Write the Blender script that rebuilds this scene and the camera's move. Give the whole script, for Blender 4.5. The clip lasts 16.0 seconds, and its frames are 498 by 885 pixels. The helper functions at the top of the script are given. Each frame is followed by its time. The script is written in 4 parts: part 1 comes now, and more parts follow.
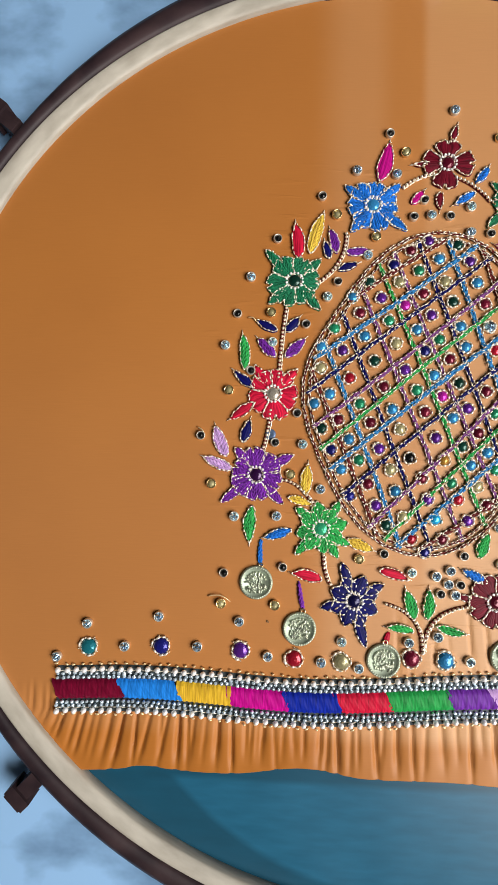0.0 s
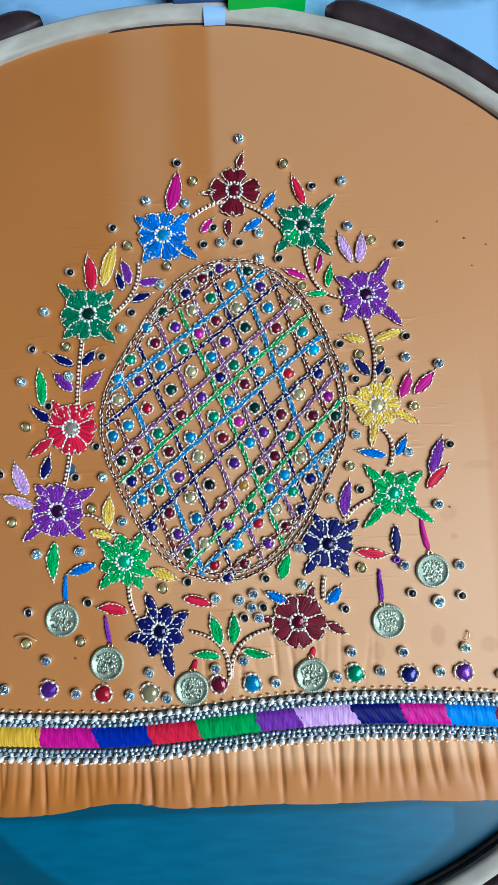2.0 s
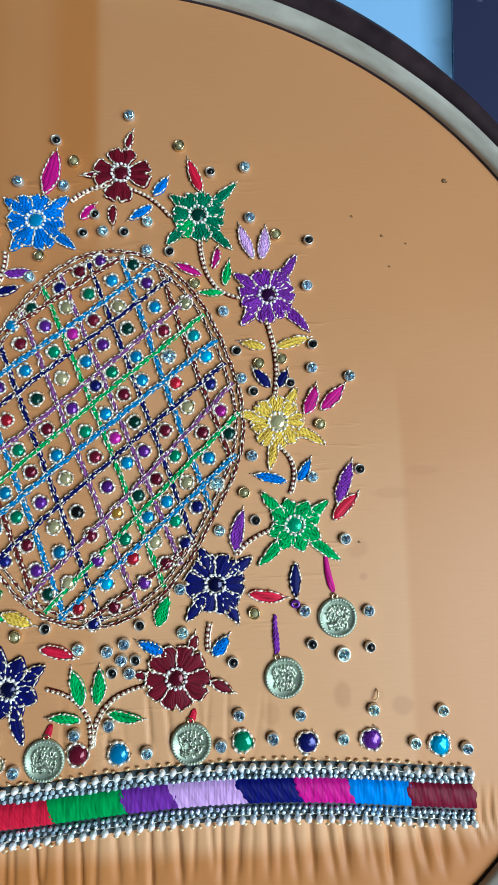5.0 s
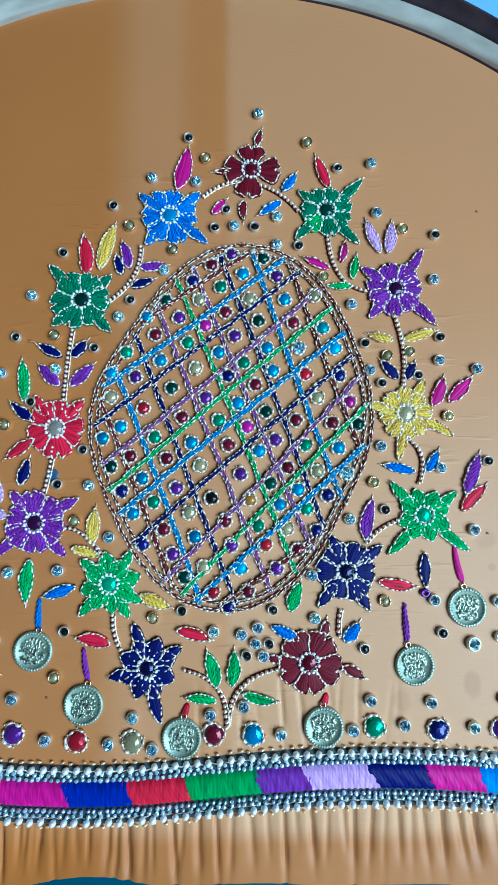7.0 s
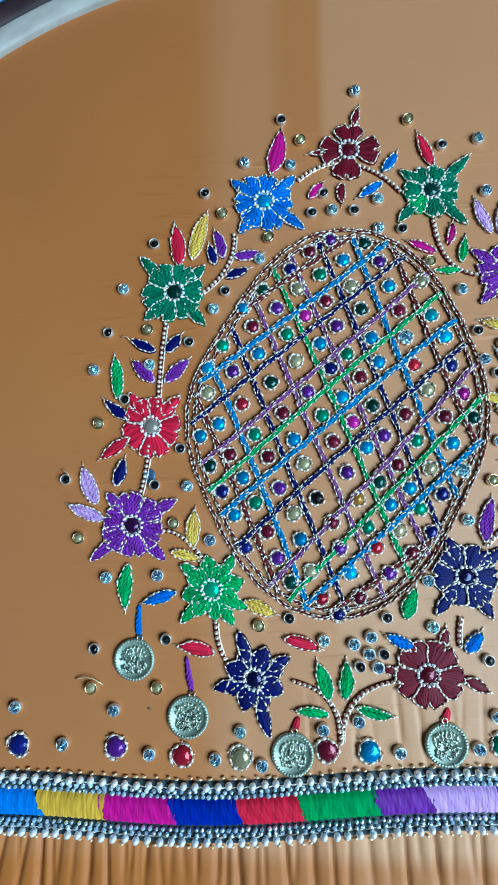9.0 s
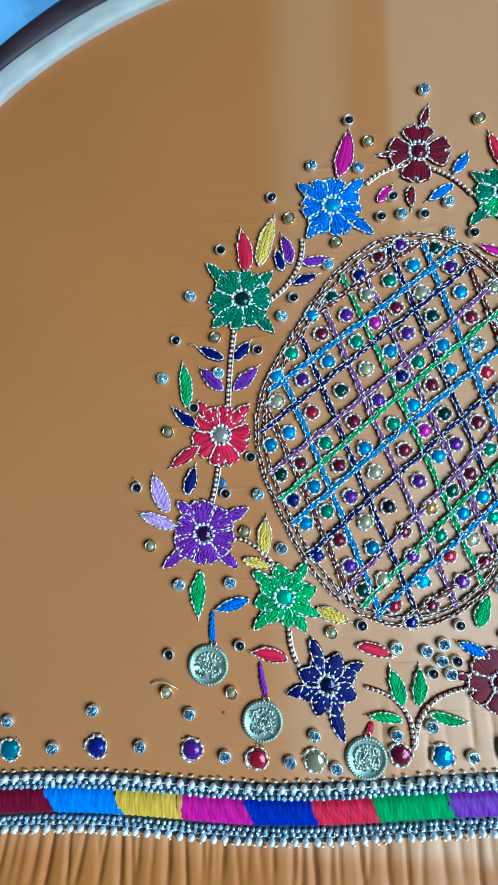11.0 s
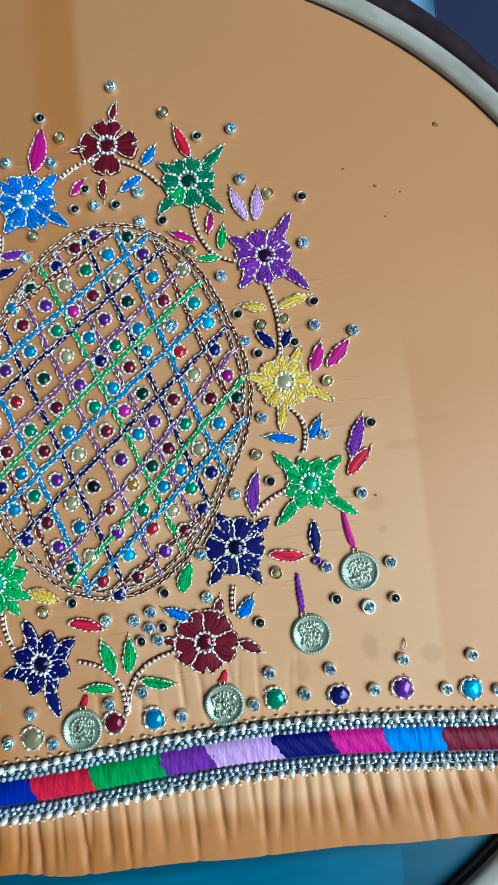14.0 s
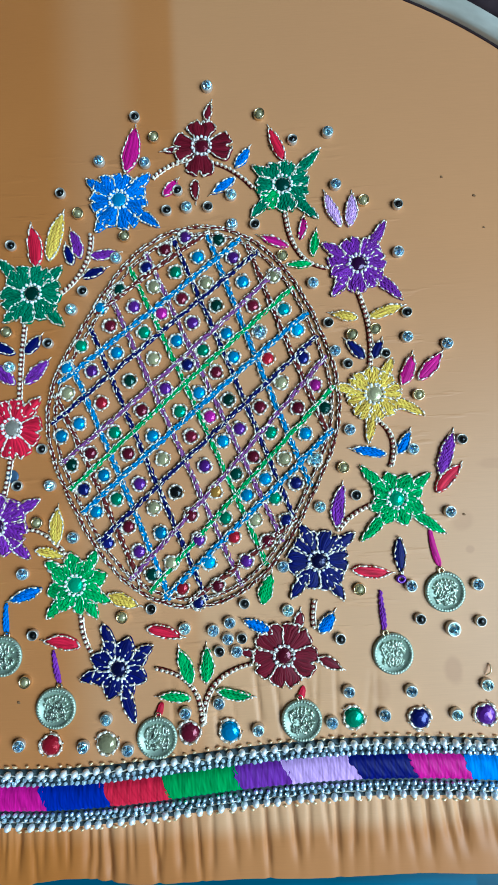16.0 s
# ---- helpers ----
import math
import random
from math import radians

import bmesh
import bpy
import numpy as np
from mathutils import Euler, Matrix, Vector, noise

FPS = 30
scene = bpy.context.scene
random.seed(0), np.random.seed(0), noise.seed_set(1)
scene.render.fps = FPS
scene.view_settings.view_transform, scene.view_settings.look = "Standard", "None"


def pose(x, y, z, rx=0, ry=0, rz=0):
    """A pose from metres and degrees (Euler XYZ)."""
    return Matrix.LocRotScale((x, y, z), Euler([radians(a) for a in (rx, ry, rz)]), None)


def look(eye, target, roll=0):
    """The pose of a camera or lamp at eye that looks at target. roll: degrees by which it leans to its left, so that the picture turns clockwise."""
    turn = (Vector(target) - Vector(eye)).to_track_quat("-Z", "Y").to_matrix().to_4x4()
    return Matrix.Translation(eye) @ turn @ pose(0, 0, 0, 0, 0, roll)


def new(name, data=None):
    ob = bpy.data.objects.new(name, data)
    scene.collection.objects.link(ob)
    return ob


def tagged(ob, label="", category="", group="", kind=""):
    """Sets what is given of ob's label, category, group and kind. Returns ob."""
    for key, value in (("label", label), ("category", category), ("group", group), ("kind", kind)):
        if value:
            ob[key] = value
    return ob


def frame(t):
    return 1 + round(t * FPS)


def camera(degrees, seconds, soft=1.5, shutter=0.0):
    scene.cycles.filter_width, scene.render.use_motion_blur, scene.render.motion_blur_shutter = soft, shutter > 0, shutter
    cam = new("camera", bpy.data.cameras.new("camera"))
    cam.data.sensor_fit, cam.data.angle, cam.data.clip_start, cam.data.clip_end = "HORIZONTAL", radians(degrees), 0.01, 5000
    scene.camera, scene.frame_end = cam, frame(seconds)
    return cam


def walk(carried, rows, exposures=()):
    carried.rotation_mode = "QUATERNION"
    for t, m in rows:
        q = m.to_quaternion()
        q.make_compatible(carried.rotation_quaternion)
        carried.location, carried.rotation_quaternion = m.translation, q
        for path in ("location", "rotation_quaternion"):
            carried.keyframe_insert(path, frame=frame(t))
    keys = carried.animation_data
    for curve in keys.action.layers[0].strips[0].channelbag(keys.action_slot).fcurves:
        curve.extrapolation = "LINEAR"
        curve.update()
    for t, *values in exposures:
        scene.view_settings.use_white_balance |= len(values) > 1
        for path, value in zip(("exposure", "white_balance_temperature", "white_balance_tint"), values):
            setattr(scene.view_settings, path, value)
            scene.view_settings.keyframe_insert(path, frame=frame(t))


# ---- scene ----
cam = camera(61.5, 16.0, 0.8)
PATH = [
    (0, (-0.05979, -0.00398, 0.17439), (-0.14008, 0.09494, -1.82154), -37.609),
    (0.5, (-0.04610, 0.00034, 0.17353), (-0.11277, 0.11064, -1.82231), -30.658),
    (1, (-0.03102, 0.00375, 0.17046), (-0.07768, 0.10127, -1.82662), -25.705),
    (1.5, (-0.00545, 0.00808, 0.17173), (-0.01482, 0.09903, -1.82618), -7.324),
    (2, (0.01603, 0.00743, 0.17402), (0.01806, 0.11360, -1.82316), -1.086),
    (2.5, (0.03467, 0.00477, 0.17212), (0.04025, 0.10004, -1.82561), 0.903),
    (3, (0.04548, 0.00520, 0.16641), (0.05017, 0.09718, -1.83147), 1.122),
    (3.2, (0.04568, 0.01050, 0.16100), (0.04770, 0.10136, -1.83693), 0.299),
    (5.3, (0.05534, 0.01087, 0.14966), (0.12337, 0.17928, -1.84208), 20.857),
    (5.5, (0.04685, 0.01151, 0.14984), (0.10563, 0.17900, -1.84227), 18.594),
    (6, (0.02964, 0.01121, 0.15013), (0.06236, 0.18514, -1.84202), 10.515),
    (6.5, (0.02038, 0.01019, 0.15151), (0.03969, 0.19170, -1.84014), 5.891),
    (7, (0.01220, 0.00659, 0.15172), (0.02028, 0.18017, -1.84072), 2.460),
    (7.5, (0.00341, 0.00524, 0.14762), (0.00385, 0.16887, -1.84568), -0.496),
    (8, (-0.00195, 0.00138, 0.14469), (-0.00840, 0.16067, -1.84895), -4.285),
    (8.5, (-0.01011, 0.00796, 0.14721), (-0.08754, 0.17396, -1.84439), -26.947),
    (9, (-0.01800, 0.00606, 0.14361), (-0.09296, 0.18677, -1.84680), -23.342),
    (9.2, (-0.02171, 0.00576, 0.14380), (-0.11308, 0.18289, -1.84625), -27.718),
    (11.3, (-0.04076, 0.01552, 0.14535), (-0.13955, 0.14251, -1.84817), -39.075),
    (11.5, (-0.02895, 0.01716, 0.14479), (-0.11329, 0.15081, -1.84896), -34.307),
    (12, (-0.00601, 0.01868, 0.14606), (-0.05460, 0.16024, -1.84833), -22.272),
    (12.5, (0.01434, 0.01606, 0.14512), (-0.01205, 0.14737, -1.85040), -15.369),
    (13, (0.03280, 0.00967, 0.14483), (0.03647, 0.13399, -1.85130), -3.429),
    (13.5, (0.04249, 0.00873, 0.14619), (0.05457, 0.14072, -1.84941), 0.291),
    (14, (0.05314, 0.00023, 0.14879), (0.08125, 0.13073, -1.84675), 6.471),
    (14.5, (0.06553, -0.00063, 0.15128), (0.10829, 0.14120, -1.84323), 10.785),
    (15, (0.05790, 0.00145, 0.15034), (0.08242, 0.13688, -1.84492), 5.184),
    (15.5, (0.04343, 0.00577, 0.14946), (0.04962, 0.14636, -1.84558), -1.451),
    (16, (0.02690, 0.00633, 0.14629), (0.00717, 0.13442, -1.84951), -11.875),
]
walk(cam, [(t, look(eye, target, roll)) for t, eye, target, roll in PATH], exposures=[
    (0.0, -0.02, 6750, 18), (1.0, -0.05, 5650, 11), (1.5, -0.07, 5210, 8), (2.5, -0.15, 5400, 7), (3.0, -0.15, 5600, 9), (6.0, -0.3, 4820, -2),
    (7.0, -0.15, 4340, -6), (8.0, -0.22, 4390, -4), (9.0, -0.22, 4440, -3), (11.5, 0.0, 4250, -4), (12.0, -0.18, 4270, -5), (12.5, -0.1, 4290, -6), (13.5, -0.2, 4540, -3),
    (14.5, -0.2, 5350, -1), (15.5, -0.22, 5050, -3), (16.0, -0.2, 4600, -5)])

# ---- light ----
world = bpy.data.worlds.new("sky")
scene.world = world
world.use_nodes = True
wn = world.node_tree.nodes
sky = wn.new("ShaderNodeTexSky")
sky.sky_type, sky.sun_disc = "NISHITA", False
sky.sun_elevation, sky.sun_rotation = radians(55), radians(40)
world.node_tree.links.new(sky.outputs[0], wn["Background"].inputs[0])
wn["Background"].inputs[1].default_value = 0.12


def area(name, eye, target, sx, sy, power, colour):
    data = bpy.data.lights.new(name, "AREA")
    data.shape, data.size, data.size_y, data.energy, data.color = "RECTANGLE", sx, sy, power, colour
    ob = new(name, data)
    ob.matrix_world = look(eye, target)
    return ob


# daylight through the window in the east wall
area("window_light", (0.94, -0.4, 1.02), (0.0, -0.05, 0.1), 1.1, 0.9, 38.5, (0.96, 0.98, 0.93))

# ---- materials ----


def material(name, colour, rough=0.5, metal=0.0, spec=0.5, coat=0.0):
    m = bpy.data.materials.new(name)
    m.use_nodes = True
    b = m.node_tree.nodes["Principled BSDF"]
    b.inputs["Base Color"].default_value = (*colour, 1)
    b.inputs["Roughness"].default_value = rough
    b.inputs["Metallic"].default_value = metal
    b.inputs["Specular IOR Level"].default_value = spec
    b.inputs["Coat Weight"].default_value = coat
    b.inputs["Coat Roughness"].default_value = 0.05
    return m


def node(m, kind, **values):
    n = m.node_tree.nodes.new(kind)
    for k, v in values.items():
        n.inputs[k.replace("_", " ")].default_value = v
    return n


def join(m, a, b):
    m.node_tree.links.new(a, b)


def coords(m, out, scale):
    t = m.node_tree.nodes.new("ShaderNodeTexCoord")
    mp = m.node_tree.nodes.new("ShaderNodeMapping")
    mp.inputs["Scale"].default_value = scale
    join(m, t.outputs[out], mp.inputs["Vector"])
    return mp.outputs[0]


def vary(m, vector, dark, light, scale, detail=3.0, low=0.3, high=0.7):
    """Colour that wanders between two tones."""
    n = node(m, "ShaderNodeTexNoise", Scale=scale, Detail=detail)
    r = m.node_tree.nodes.new("ShaderNodeValToRGB")
    r.color_ramp.elements[0].position, r.color_ramp.elements[1].position = low, high
    r.color_ramp.elements[0].color, r.color_ramp.elements[1].color = (*dark, 1), (*light, 1)
    if vector is not None:
        join(m, vector, n.inputs["Vector"])
    join(m, n.outputs["Fac"], r.inputs[0])
    return r.outputs[0], n.outputs["Fac"]


def relief(m, height, strength, distance):
    b = node(m, "ShaderNodeBump", Strength=strength, Distance=distance)
    join(m, height, b.inputs["Height"])
    join(m, b.outputs[0], m.node_tree.nodes["Principled BSDF"].inputs["Normal"])


def base(m):
    return m.node_tree.nodes["Principled BSDF"].inputs["Base Color"]


def tone(c, k):
    return tuple(min(1.0, v * k) for v in c)


def thread_material(name, c):
    """Silk strands: every strand takes a tone of its own, with a fine twist along it."""
    m = material(name, c, 0.55, 0.0, 0.16)
    col, fac = vary(m, coords(m, "UV", (2300, 160, 1)), tone(c, 0.5), tone(c, 1.6), 1.0, 2.0, 0.3, 0.7)
    join(m, col, base(m))
    relief(m, fac, 0.2, 0.0002)
    return m


THREAD = {n: thread_material("silk_" + n, c) for n, c in dict(
    maroon=(0.125, 0.004, 0.014), blue=(0.005, 0.15, 0.56), deep_green=(0.006, 0.175, 0.08), green=(0.015, 0.34, 0.075),
    red=(0.52, 0.008, 0.038), violet=(0.165, 0.023, 0.31), navy=(0.002, 0.003, 0.09), yellow=(0.88, 0.47, 0.06),
    magenta=(0.46, 0.004, 0.2), brown=(0.12, 0.014, 0.012), mauve=(0.2, 0.06, 0.22), sky=(0.02, 0.19, 0.44), royal=(0.004, 0.014, 0.27), lilac=(0.56, 0.34, 0.74)).items()}


def floss_material(name, c):
    """Loose shiny floss laid side by side."""
    m = material(name, c, 0.5, 0.0, 0.12)
    col, fac = vary(m, coords(m, "UV", (1300, 120, 1)), tone(c, 0.55), tone(c, 1.5), 1.0, 3.0, 0.25, 0.75)
    join(m, col, base(m))
    relief(m, fac, 0.16, 0.0003)
    return m


ZARI = material("zari_thread", (0.9, 0.8, 0.6), 0.34, 0.45)
zc, zf = vary(ZARI, coords(ZARI, "Object", (700, 700, 700)), (0.48, 0.32, 0.16), (1.0, 0.93, 0.79), 1.0, 2.0, 0.36, 0.5)
join(ZARI, zc, base(ZARI))
relief(ZARI, zf, 0.3, 0.0002)
STEM_BEAD = material("gilt_beads", (1.0, 0.9, 0.72), 0.3, 0.6)
BEAD = material("silver_beads", (1.0, 0.99, 0.96), 0.2, 0.25)
GILT = material("gilt_thread", (1.0, 0.78, 0.45), 0.28, 0.5)
GOLD = material("gilt_metal", (0.8, 0.66, 0.4), 0.25, 0.95)
CUP = material("pale_cup_metal", (0.72, 0.67, 0.58), 0.42, 0.7)
# silver backing of the bead rows, darkened to paint the shade between beads
BEAD_SHADE = material("shaded_silver", (0.045, 0.062, 0.068), 0.5, 0.2)
TARNISH = material("tarnished_brass", (0.4, 0.47, 0.36), 0.5, 0.55)
BRASS = material("pale_brass", (0.5, 0.53, 0.35), 0.36, 0.85)
bc, bf = vary(BRASS, coords(BRASS, "Object", (300, 300, 300)), (0.4, 0.48, 0.36), (0.72, 0.76, 0.6), 1.0, 4.0)
join(BRASS, bc, base(BRASS))
relief(BRASS, bf, 0.25, 0.0004)


def gem_material(name, c, metal=0.35):
    m = material(name, c, 0.2, metal, 0.45, 0.2)
    info = m.node_tree.nodes.new("ShaderNodeObjectInfo")
    h = node(m, "ShaderNodeHueSaturation", Color=(*c, 1))
    r = m.node_tree.nodes.new("ShaderNodeMapRange")
    r.inputs["To Min"].default_value, r.inputs["To Max"].default_value = 0.7, 1.35
    join(m, info.outputs["Random"], r.inputs["Value"])
    join(m, r.outputs[0], h.inputs["Value"])
    join(m, h.outputs[0], base(m))
    return m


GEM = {n: gem_material("stone_" + n, c) for n, c in dict(
    sky=(0.03, 0.26, 0.55), plum=(0.11, 0.02, 0.26), pine=(0.006, 0.05, 0.035), ruby=(0.42, 0.012, 0.03), red=(0.4, 0.01, 0.03),
    ruby_dark=(0.14, 0.008, 0.025), navy=(0.012, 0.014, 0.16), emerald=(0.01, 0.25, 0.12), green=(0.02, 0.34, 0.16),
    olive=(0.42, 0.38, 0.2), magenta=(0.42, 0.015, 0.3), teal=(0.01, 0.24, 0.3), cyan=(0.01, 0.4, 0.75), amber=(0.4, 0.2, 0.03),
    black=(0.006, 0.006, 0.006), plum_dark=(0.035, 0.006, 0.05), navy_dark=(0.006, 0.006, 0.05), smoke=(0.3, 0.27, 0.22)).items()}
GEM["clear"] = gem_material("stone_clear", (0.5, 0.75, 1.0), 0.9)
GEM["glass"] = gem_material("bead_glass", (0.66, 0.8, 0.9), 0.5)

SATIN = material("orange_satin", (0.56, 0.2, 0.035), 0.45, 0.0, 0.22)
big, _ = vary(SATIN, coords(SATIN, "Object", (9, 9, 9)), (0.385, 0.118, 0.009), (0.46, 0.152, 0.016), 1.0, 4.0)
fine, ff = vary(SATIN, coords(SATIN, "Object", (90, 2600, 1)), (0.96, 0.96, 0.96), (1, 1, 1), 1.0, 3.0)
mix = SATIN.node_tree.nodes.new("ShaderNodeMixRGB")
mix.blend_type = "MULTIPLY"
mix.inputs[0].default_value = 1.0
# pale reflected sheen on the satin, painted into its base colour
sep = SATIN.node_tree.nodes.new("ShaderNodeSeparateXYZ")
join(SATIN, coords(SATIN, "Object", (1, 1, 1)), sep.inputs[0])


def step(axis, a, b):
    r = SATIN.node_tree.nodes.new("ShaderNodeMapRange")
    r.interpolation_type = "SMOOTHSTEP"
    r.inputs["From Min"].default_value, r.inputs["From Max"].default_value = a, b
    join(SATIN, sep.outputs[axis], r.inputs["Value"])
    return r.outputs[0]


def calc(op, a, b):
    n = SATIN.node_tree.nodes.new("ShaderNodeMath")
    n.operation = op
    for v, socket in ((a, n.inputs[0]), (b, n.inputs[1])):
        if isinstance(v, float):
            socket.default_value = v
        else:
            join(SATIN, v, socket)
    return n.outputs[0]


def wander_of():
    n = node(SATIN, "ShaderNodeTexNoise", Scale=1.0, Detail=3.0)
    join(SATIN, coords(SATIN, "Object", (170, 170, 1)), n.inputs["Vector"])
    return calc("SUBTRACT", n.outputs["Fac"], 0.5)


# a darker strip near the top, painted as a gap between two sheens
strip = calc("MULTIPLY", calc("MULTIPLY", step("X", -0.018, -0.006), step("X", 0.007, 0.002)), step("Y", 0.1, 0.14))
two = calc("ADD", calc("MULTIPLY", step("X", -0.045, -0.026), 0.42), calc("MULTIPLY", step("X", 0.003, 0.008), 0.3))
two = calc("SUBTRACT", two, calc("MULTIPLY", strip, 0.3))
painted_sheen = calc("MULTIPLY", calc("ADD", two, calc("MULTIPLY", calc("MAXIMUM", step("X", 0.117, 0.113), step("Y", 0.02, 0.06)), 0.28)), calc("ADD", calc("MULTIPLY", step("Y", -0.117, -0.109), 0.7), 0.3))
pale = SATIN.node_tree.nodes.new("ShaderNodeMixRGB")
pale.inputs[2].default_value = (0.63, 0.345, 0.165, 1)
painted_sheen = calc("MULTIPLY", painted_sheen, calc("ADD", calc("MULTIPLY", step("Y", 0.09, -0.04), 0.4), 0.6))
join(SATIN, painted_sheen, pale.inputs[0])
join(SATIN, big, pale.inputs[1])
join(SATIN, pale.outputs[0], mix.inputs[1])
join(SATIN, fine, mix.inputs[2])
# faint dried stains, last two painted wrinkle shade: centre, half breadth, half height, strength
soil_and_creases = None
for sx, sy, sw, sh, sk in ((90, -65, 4.5, 6.5, 0.3), (111, -69, 5.5, 4.5, 0.26), (65, -70, 4.5, 5.5, 0.2), (102, -65, 3.5, 4.5, 0.16), (97, -15, 6, 5, 0.2), (99, -25, 2.2, 2, 0.25), (110, 4, 9, 3, 0.16), (122, 12, 9, 2.5, 0.14)):
    place = SATIN.node_tree.nodes.new("ShaderNodeMapping")
    place.inputs["Location"].default_value = (-1.3 * sx / sw, -1.3 * sy / sh, 0)
    place.inputs["Scale"].default_value = (1300 / sw, 1300 / sh, 0)
    join(SATIN, coords(SATIN, "Object", (1, 1, 1)), place.inputs["Vector"])
    far = SATIN.node_tree.nodes.new("ShaderNodeVectorMath")
    far.operation = "LENGTH"
    join(SATIN, place.outputs[0], far.inputs[0])
    rim = SATIN.node_tree.nodes.new("ShaderNodeMapRange")
    rim.interpolation_type = "SMOOTHSTEP"
    rim.inputs["From Min"].default_value, rim.inputs["From Max"].default_value = 1.15, 0.55
    rim.inputs["To Max"].default_value = sk
    join(SATIN, calc("ADD", far.outputs["Value"], calc("MULTIPLY", wander_of(), 0.7)), rim.inputs["Value"])
    soil_and_creases = rim.outputs[0] if soil_and_creases is None else calc("MAXIMUM", soil_and_creases, rim.outputs[0])
soil_crease_mix = SATIN.node_tree.nodes.new("ShaderNodeMixRGB")
soil_crease_mix.blend_type = "MULTIPLY"
soil_crease_mix.inputs[2].default_value = (0.55, 0.45, 0.4, 1)
join(SATIN, soil_and_creases, soil_crease_mix.inputs[0])
join(SATIN, mix.outputs[0], soil_crease_mix.inputs[1])
join(SATIN, soil_crease_mix.outputs[0], base(SATIN))
wav = node(SATIN, "ShaderNodeTexNoise", Scale=1.0, Detail=3.0)
join(SATIN, coords(SATIN, "Object", (16, 60, 1)), wav.inputs["Vector"])
b1 = node(SATIN, "ShaderNodeBump", Strength=0.18, Distance=0.0005)
b2 = node(SATIN, "ShaderNodeBump", Strength=0.025, Distance=0.0002)
join(SATIN, wav.outputs["Fac"], b1.inputs["Height"])
join(SATIN, ff, b2.inputs["Height"])
pull = node(SATIN, "ShaderNodeTexNoise", Scale=1.0, Detail=2.0)
join(SATIN, coords(SATIN, "Object", (42, 260, 1)), pull.inputs["Vector"])
tight = SATIN.node_tree.nodes.new("ShaderNodeMapRange")
tight.inputs["From Min"].default_value, tight.inputs["From Max"].default_value = 0.6, 0.82
join(SATIN, pull.outputs["Fac"], tight.inputs["Value"])
b3 = node(SATIN, "ShaderNodeBump", Strength=0.45, Distance=0.0008)
ring_at = SATIN.node_tree.nodes.new("ShaderNodeMapping")
ring_at.inputs["Location"].default_value, ring_at.inputs["Scale"].default_value = (-0.1, -0.27, 0), (12.5, 10.5, 0)
join(SATIN, coords(SATIN, "Object", (1, 1, 1)), ring_at.inputs["Vector"])
ring_far = SATIN.node_tree.nodes.new("ShaderNodeVectorMath")
ring_far.operation = "LENGTH"
join(SATIN, ring_at.outputs[0], ring_far.inputs[0])
near = SATIN.node_tree.nodes.new("ShaderNodeMapRange")
near.interpolation_type = "SMOOTHSTEP"
near.inputs["From Min"].default_value, near.inputs["From Max"].default_value = 1.35, 1.0
near.inputs["To Min"].default_value = 0.0
join(SATIN, ring_far.outputs["Value"], near.inputs["Value"])
join(SATIN, calc("MULTIPLY", tight.outputs[0], near.outputs[0]), b3.inputs["Height"])
join(SATIN, b1.outputs[0], b3.inputs["Normal"])
join(SATIN, b3.outputs[0], b2.inputs["Normal"])
join(SATIN, b2.outputs[0], SATIN.node_tree.nodes["Principled BSDF"].inputs["Normal"])

TEAL = material("teal_lining", (0.006, 0.12, 0.22), 0.4, 0.0, 0.4)
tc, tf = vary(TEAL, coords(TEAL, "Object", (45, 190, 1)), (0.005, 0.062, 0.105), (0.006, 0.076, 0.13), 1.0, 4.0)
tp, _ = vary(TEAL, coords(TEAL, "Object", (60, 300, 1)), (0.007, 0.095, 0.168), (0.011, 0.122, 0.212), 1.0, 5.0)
# a lighter round patch, ending straight at one side and near the hem
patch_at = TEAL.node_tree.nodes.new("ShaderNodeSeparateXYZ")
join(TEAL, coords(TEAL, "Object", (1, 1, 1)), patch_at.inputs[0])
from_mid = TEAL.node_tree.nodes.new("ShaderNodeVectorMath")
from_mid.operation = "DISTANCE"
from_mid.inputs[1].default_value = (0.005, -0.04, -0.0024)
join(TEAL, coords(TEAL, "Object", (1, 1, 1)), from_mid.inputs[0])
patch_mask = None
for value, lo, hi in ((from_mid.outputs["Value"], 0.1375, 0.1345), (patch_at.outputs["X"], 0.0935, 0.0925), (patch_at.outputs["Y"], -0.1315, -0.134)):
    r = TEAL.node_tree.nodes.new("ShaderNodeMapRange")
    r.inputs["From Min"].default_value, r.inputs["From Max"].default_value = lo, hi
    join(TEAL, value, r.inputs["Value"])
    if patch_mask is None:
        patch_mask = r.outputs[0]
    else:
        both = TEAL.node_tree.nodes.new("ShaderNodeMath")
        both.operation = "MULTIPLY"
        join(TEAL, patch_mask, both.inputs[0])
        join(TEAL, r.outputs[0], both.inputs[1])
        patch_mask = both.outputs[0]
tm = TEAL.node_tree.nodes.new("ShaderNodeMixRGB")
join(TEAL, patch_mask, tm.inputs[0])
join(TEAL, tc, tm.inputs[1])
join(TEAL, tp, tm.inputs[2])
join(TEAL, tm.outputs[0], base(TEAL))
relief(TEAL, tf, 0.06, 0.0004)
PALE = material("pale_hoop_wood", (0.6, 0.55, 0.45), 0.55)
pc, pf = vary(PALE, coords(PALE, "Object", (60, 60, 400)), (0.34, 0.31, 0.25), (0.52, 0.49, 0.41), 1.0, 5.0)
join(PALE, pc, base(PALE))
relief(PALE, pf, 0.2, 0.0006)
DARK = material("dark_hoop_wood", (0.028, 0.016, 0.018), 0.5, 0.0, 0.25)
